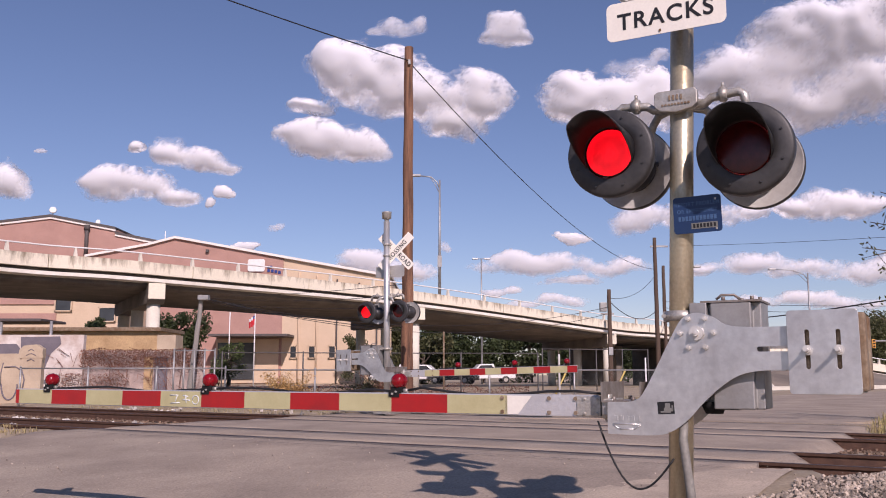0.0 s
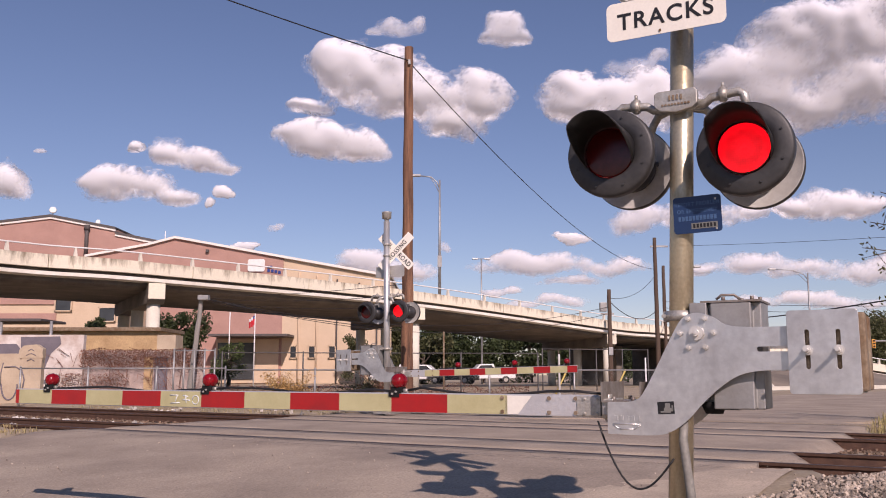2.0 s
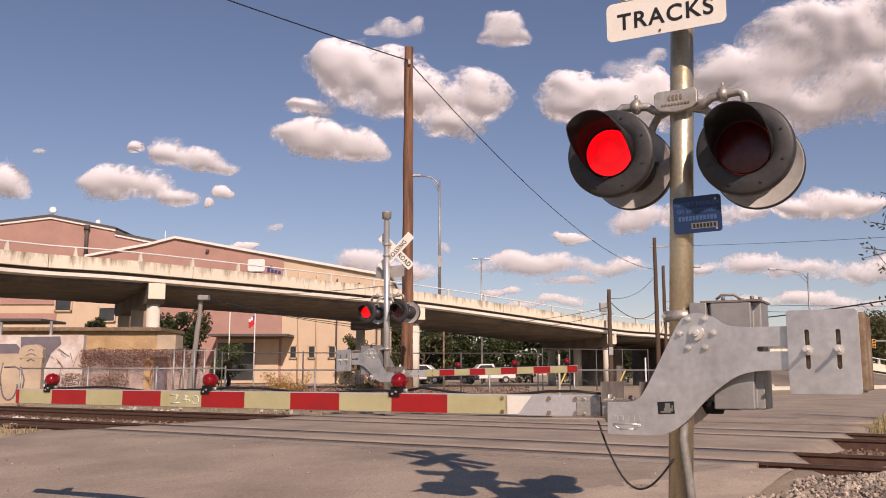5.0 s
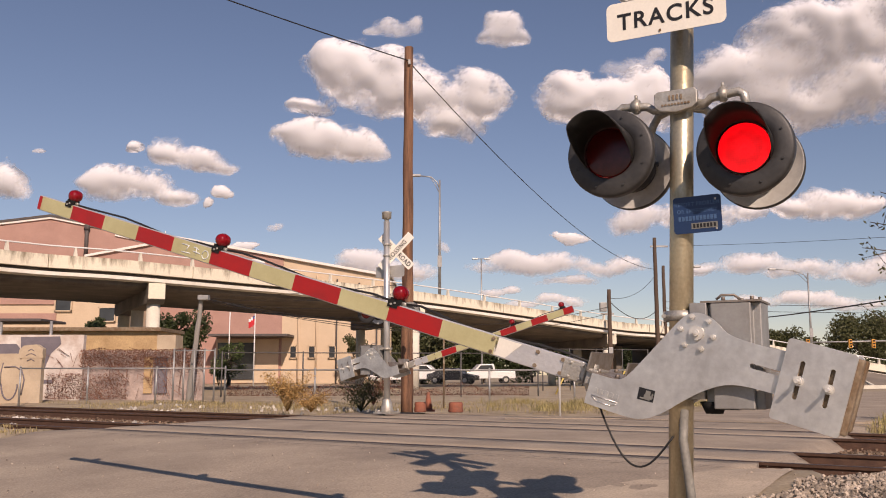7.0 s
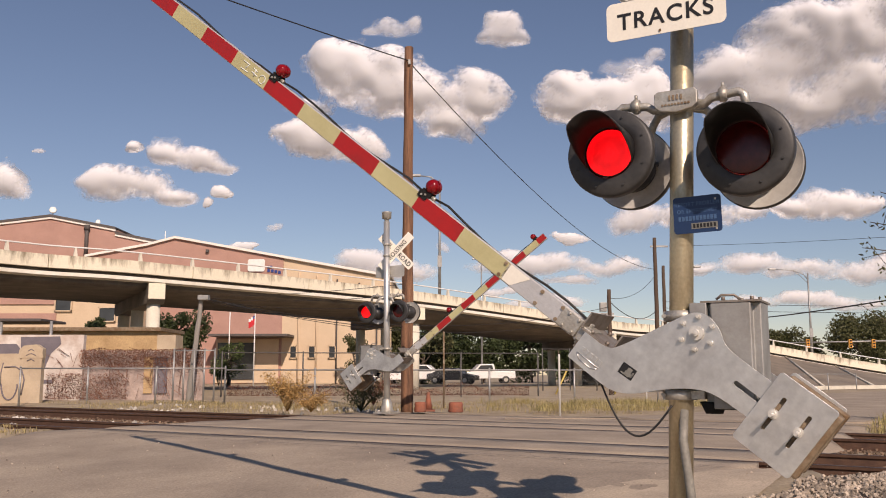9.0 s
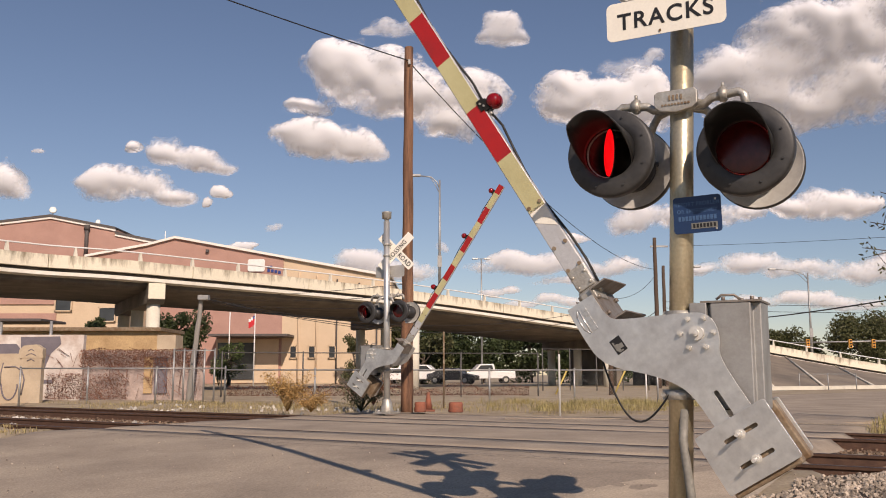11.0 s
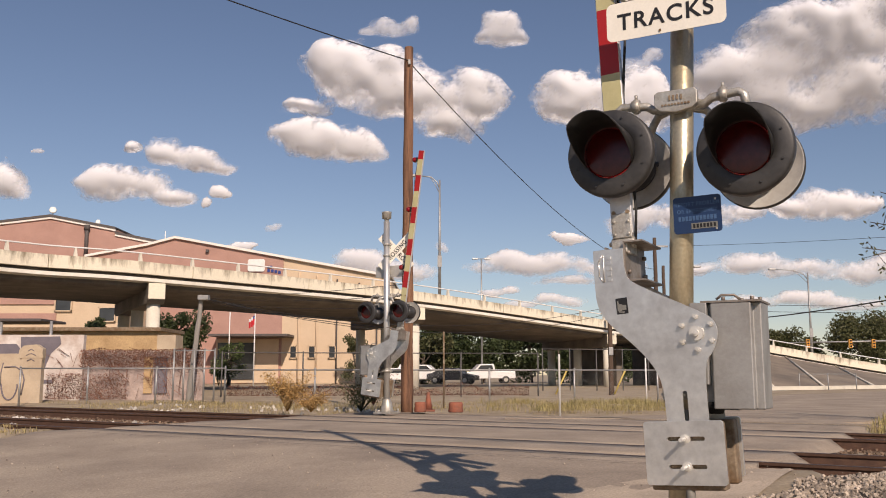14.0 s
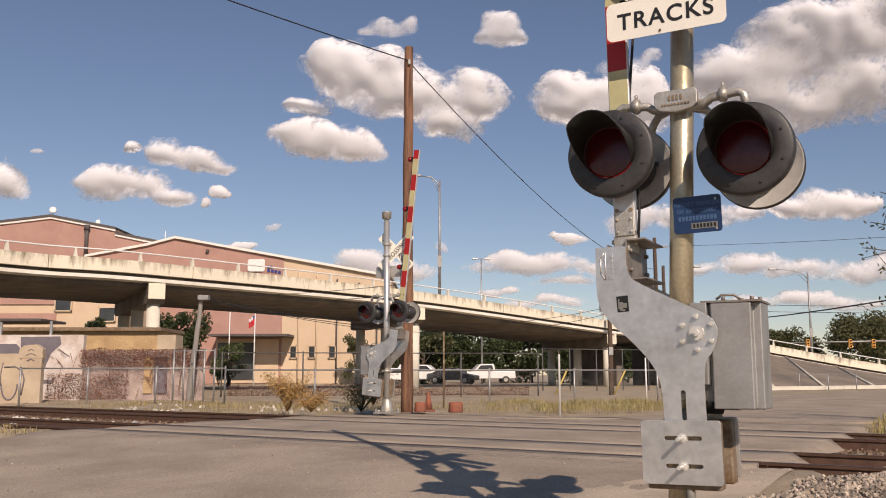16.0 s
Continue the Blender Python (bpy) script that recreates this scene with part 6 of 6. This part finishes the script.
    c = Vector(EYE) + rot @ Vector(((cx - 784) * U, (cy - 441) * U, -CLOUD_FAR))
    ob.data.transform(rot.to_4x4())
    ob.matrix_basis = Matrix.Translation(c)
    tagged(ob, label, "cloud", "clouds")
    drifts.append((ob, rot @ Vector((-drift * U, 0, 0))))


def clouds():
    def bl(*q):
        return [(u, 882 - v, w, h) for u, v, w, h in q]
    W, S = "large white cumulus cloud with a grey base", "small white cumulus cloud"
    cloud(W, bl((640, 150, 88, 66), (730, 178, 110, 55), (845, 182, 66, 58), (600, 125, 55, 48), (800, 222, 70, 36), (690, 125, 60, 40), (550, 193, 48, 16)), 8, 1, plump=1.2)
    cloud(W, bl((585, 252, 92, 40), (640, 268, 58, 34), (530, 237, 44, 24)), 8, 2)
    cloud(S, bl((298, 275, 38, 34), (355, 288, 62, 26), (395, 298, 32, 14), (240, 262, 18, 12)), 8, 3)
    cloud(W, bl((228, 330, 86, 40), (318, 350, 34, 20), (178, 325, 38, 28)), 9, 4)
    cloud(S, bl((372, 358, 12, 12), (398, 342, 18, 12)), 8, 24, soft=0.6)
    cloud(S, bl((18, 330, 48, 34), (-30, 312, 50, 40)), 4, 5)
    cloud(S, bl((895, 58, 42, 36), (868, 68, 26, 16), (925, 70, 22, 14)), 9, 6, soft=0.8, solid=0.85)
    cloud("thin wisp of white cloud", bl((705, 52, 46, 18), (735, 40, 22, 14), (665, 56, 22, 8)), 16, 7, soft=0.9, solid=0.6)
    cloud(W, bl((1015, 185, 62, 56), (1085, 195, 66, 62), (1150, 190, 60, 70)), 14, 8, soft=0.6)
    cloud("thin wisp of white cloud", bl((1120, 122, 60, 24), (1160, 104, 30, 14)), 14, 28, soft=1.1, solid=0.55)
    cloud(W, bl((1430, 95, 140, 85), (1510, 165, 120, 70), (1340, 175, 120, 80), (1570, 50, 100, 90), (1260, 150, 60, 60), (1420, 200, 110, 50)), 8, 9, plump=1.1, lean=0.5)
    cloud(W, bl((1470, 368, 84, 36), (1405, 372, 40, 22), (1535, 365, 30, 22)), 8, 10)
    cloud(W, bl((1130, 395, 46, 36), (1220, 385, 130, 24), (1310, 378, 50, 14)), 8, 11, soft=0.95, solid=0.82)
    cloud(S, bl((930, 474, 98, 20), (1010, 462, 55, 22), (1085, 475, 62, 22), (900, 460, 40, 16), (1010, 498, 60, 10)), 8, 12, soft=0.95, solid=0.82)
    cloud(S, bl((650, 466, 52, 24), (735, 487, 52, 24), (690, 480, 60, 20)), 6, 13, soft=0.95, solid=0.82)
    cloud(S, bl((1012, 426, 40, 13)), 7, 14, soft=0.5)
    cloud(W, bl((1330, 470, 64, 24), (1420, 478, 80, 24), (1510, 486, 90, 28), (1250, 480, 50, 14), (1580, 470, 60, 20)), 7, 15, soft=0.95, solid=0.82)
    cloud(S, bl((995, 534, 58, 13), (890, 514, 46, 11), (930, 540, 40, 8)), 5, 16, soft=0.95, solid=0.82)
    cloud(S, bl((1415, 527, 66, 16), (1330, 535, 60, 12), (1500, 540, 80, 14)), 5, 17, soft=0.95, solid=0.82)
    cloud("faint wisp of cloud", bl((488, 404, 22, 10)), 6, 18, soft=1.0, solid=0.5)
    cloud(S, bl((440, 437, 30, 10), (410, 442, 20, 7), (615, 470, 20, 10)), 5, 19, soft=0.5)
    cloud("faint wisp of cloud", bl((788, 442, 12, 10), (80, 272, 14, 6)), 6, 20, soft=1.0, solid=0.5)


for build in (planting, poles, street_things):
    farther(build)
track_grass()
bare_branch()
rubble()
CLOUDMAT = cloud_material()
clouds()


# ---- what moves ----
def flashes(x):
    """Times at which a lamp comes on and goes off."""
    if x > 0:
        late_on = {0: 0.07, 2: 0.06, 6: -0.07}
        late_off = {6: 0.03, 8: 0.04}
        return [(-1, 0.33)] + [(1.02 + 1.2465 * k + late_on.get(k, 0), 1.57 + 1.2465 * k + late_off.get(k, 0)) for k in range(10)] + [(13.42, 13.57)]
    return [(0.35 + 1.2475 * k, 0.95 + 1.2475 * k) for k in range(11)]


def flash_rows(x):
    rows = []
    turn = 0 if x > 0 else 180
    rows.append((0, turn))
    step = 1 / 30
    for on_t, off_t in flashes(x):
        for t, way in ((on_t, 1), (off_t, -1)):
            if t < 0:
                continue
            t = round((t - 0.05) * 30) / 30
            for k in range(4):
                rows.append((t + k * step, turn + 60 * k))
            turn += 180
    rows.append((16.0, turn))
    return [(t, pose(0, 0, 0, 0, 0, a)) for t, a in rows]


NEAR_SWING = [(0, 0), (4.6, 0), (5.3, 0), (5.6, 1.2), (6.0, 5.2), (6.3, 8.7), (6.5, 11.1), (7, 16.7), (7.5, 22.2), (8, 27.7), (8.5, 33.0), (9, 38.2), (9.2, 40.3), (10.3, 51.4), (11.5, 63.0), (12, 67.7), (12.5, 72.3), (13, 76.9), (13.5, 81.7), (14, 87.4), (14.2, 88.8), (14.6, 89), (16, 89)]
FAR_SWING = [(0, 1.4), (4.6, 1.4), (5.3, 1.4), (5.6, 2.1), (6.0, 5.2), (6.5, 10.7), (7, 16.1), (7.5, 21.4), (8, 26.5), (8.5, 31.4), (9, 36.2), (10.2, 47.5), (11.5, 59.3), (12, 63.8), (12.5, 68.2), (13, 72.9), (13.5, 77.4), (14, 82.2), (14.25, 83.7), (14.6, 83.8), (16, 83.8)]


def motions():
    for arm, swing in ((near_arm, NEAR_SWING), (far_arm, FAR_SWING)):
        p = arm.location.copy()
        walk(arm, [(t, Matrix.Translation(p) @ pose(0, 0, 0, 0, -a, 0)) for t, a in swing])
    for x, lamp in near_lamps:
        walk(lamp, flash_rows(x))
    for x, lamp in far_lamps:
        walk(lamp, flash_rows(-x))
    p = loop_cable.location.copy()
    walk(loop_cable, [(t, Matrix.Translation(p + Vector((0, 0, up))) @ pose(0, 0, 0, 0, 0, -yaw)) for t, up, yaw in ((0, 0, 0), (4.6, 0, 0), (5.3, 0, 0), (7, 0.13, 0), (9, 0.31, 0), (10.3, 0.37, 6), (11.5, 0.41, 14), (12.5, 0.44, 32), (13.5, 0.46, 58), (14, 0.47, 68), (14.4, 0.47, 70), (16, 0.47, 70))])
    for c, shift in drifts:
        p = c.location.copy()
        walk(c, [(0, Matrix.Translation(p)), (16.0, Matrix.Translation(p + shift))])
    for f, base, amp, rate, ph in flutter:
        walk(f, [(k * 0.25, base @ pose(0, 0, 0, 0, 0, amp * math.sin(rate * k * 0.25 + ph))) for k in range(65)])


motions()
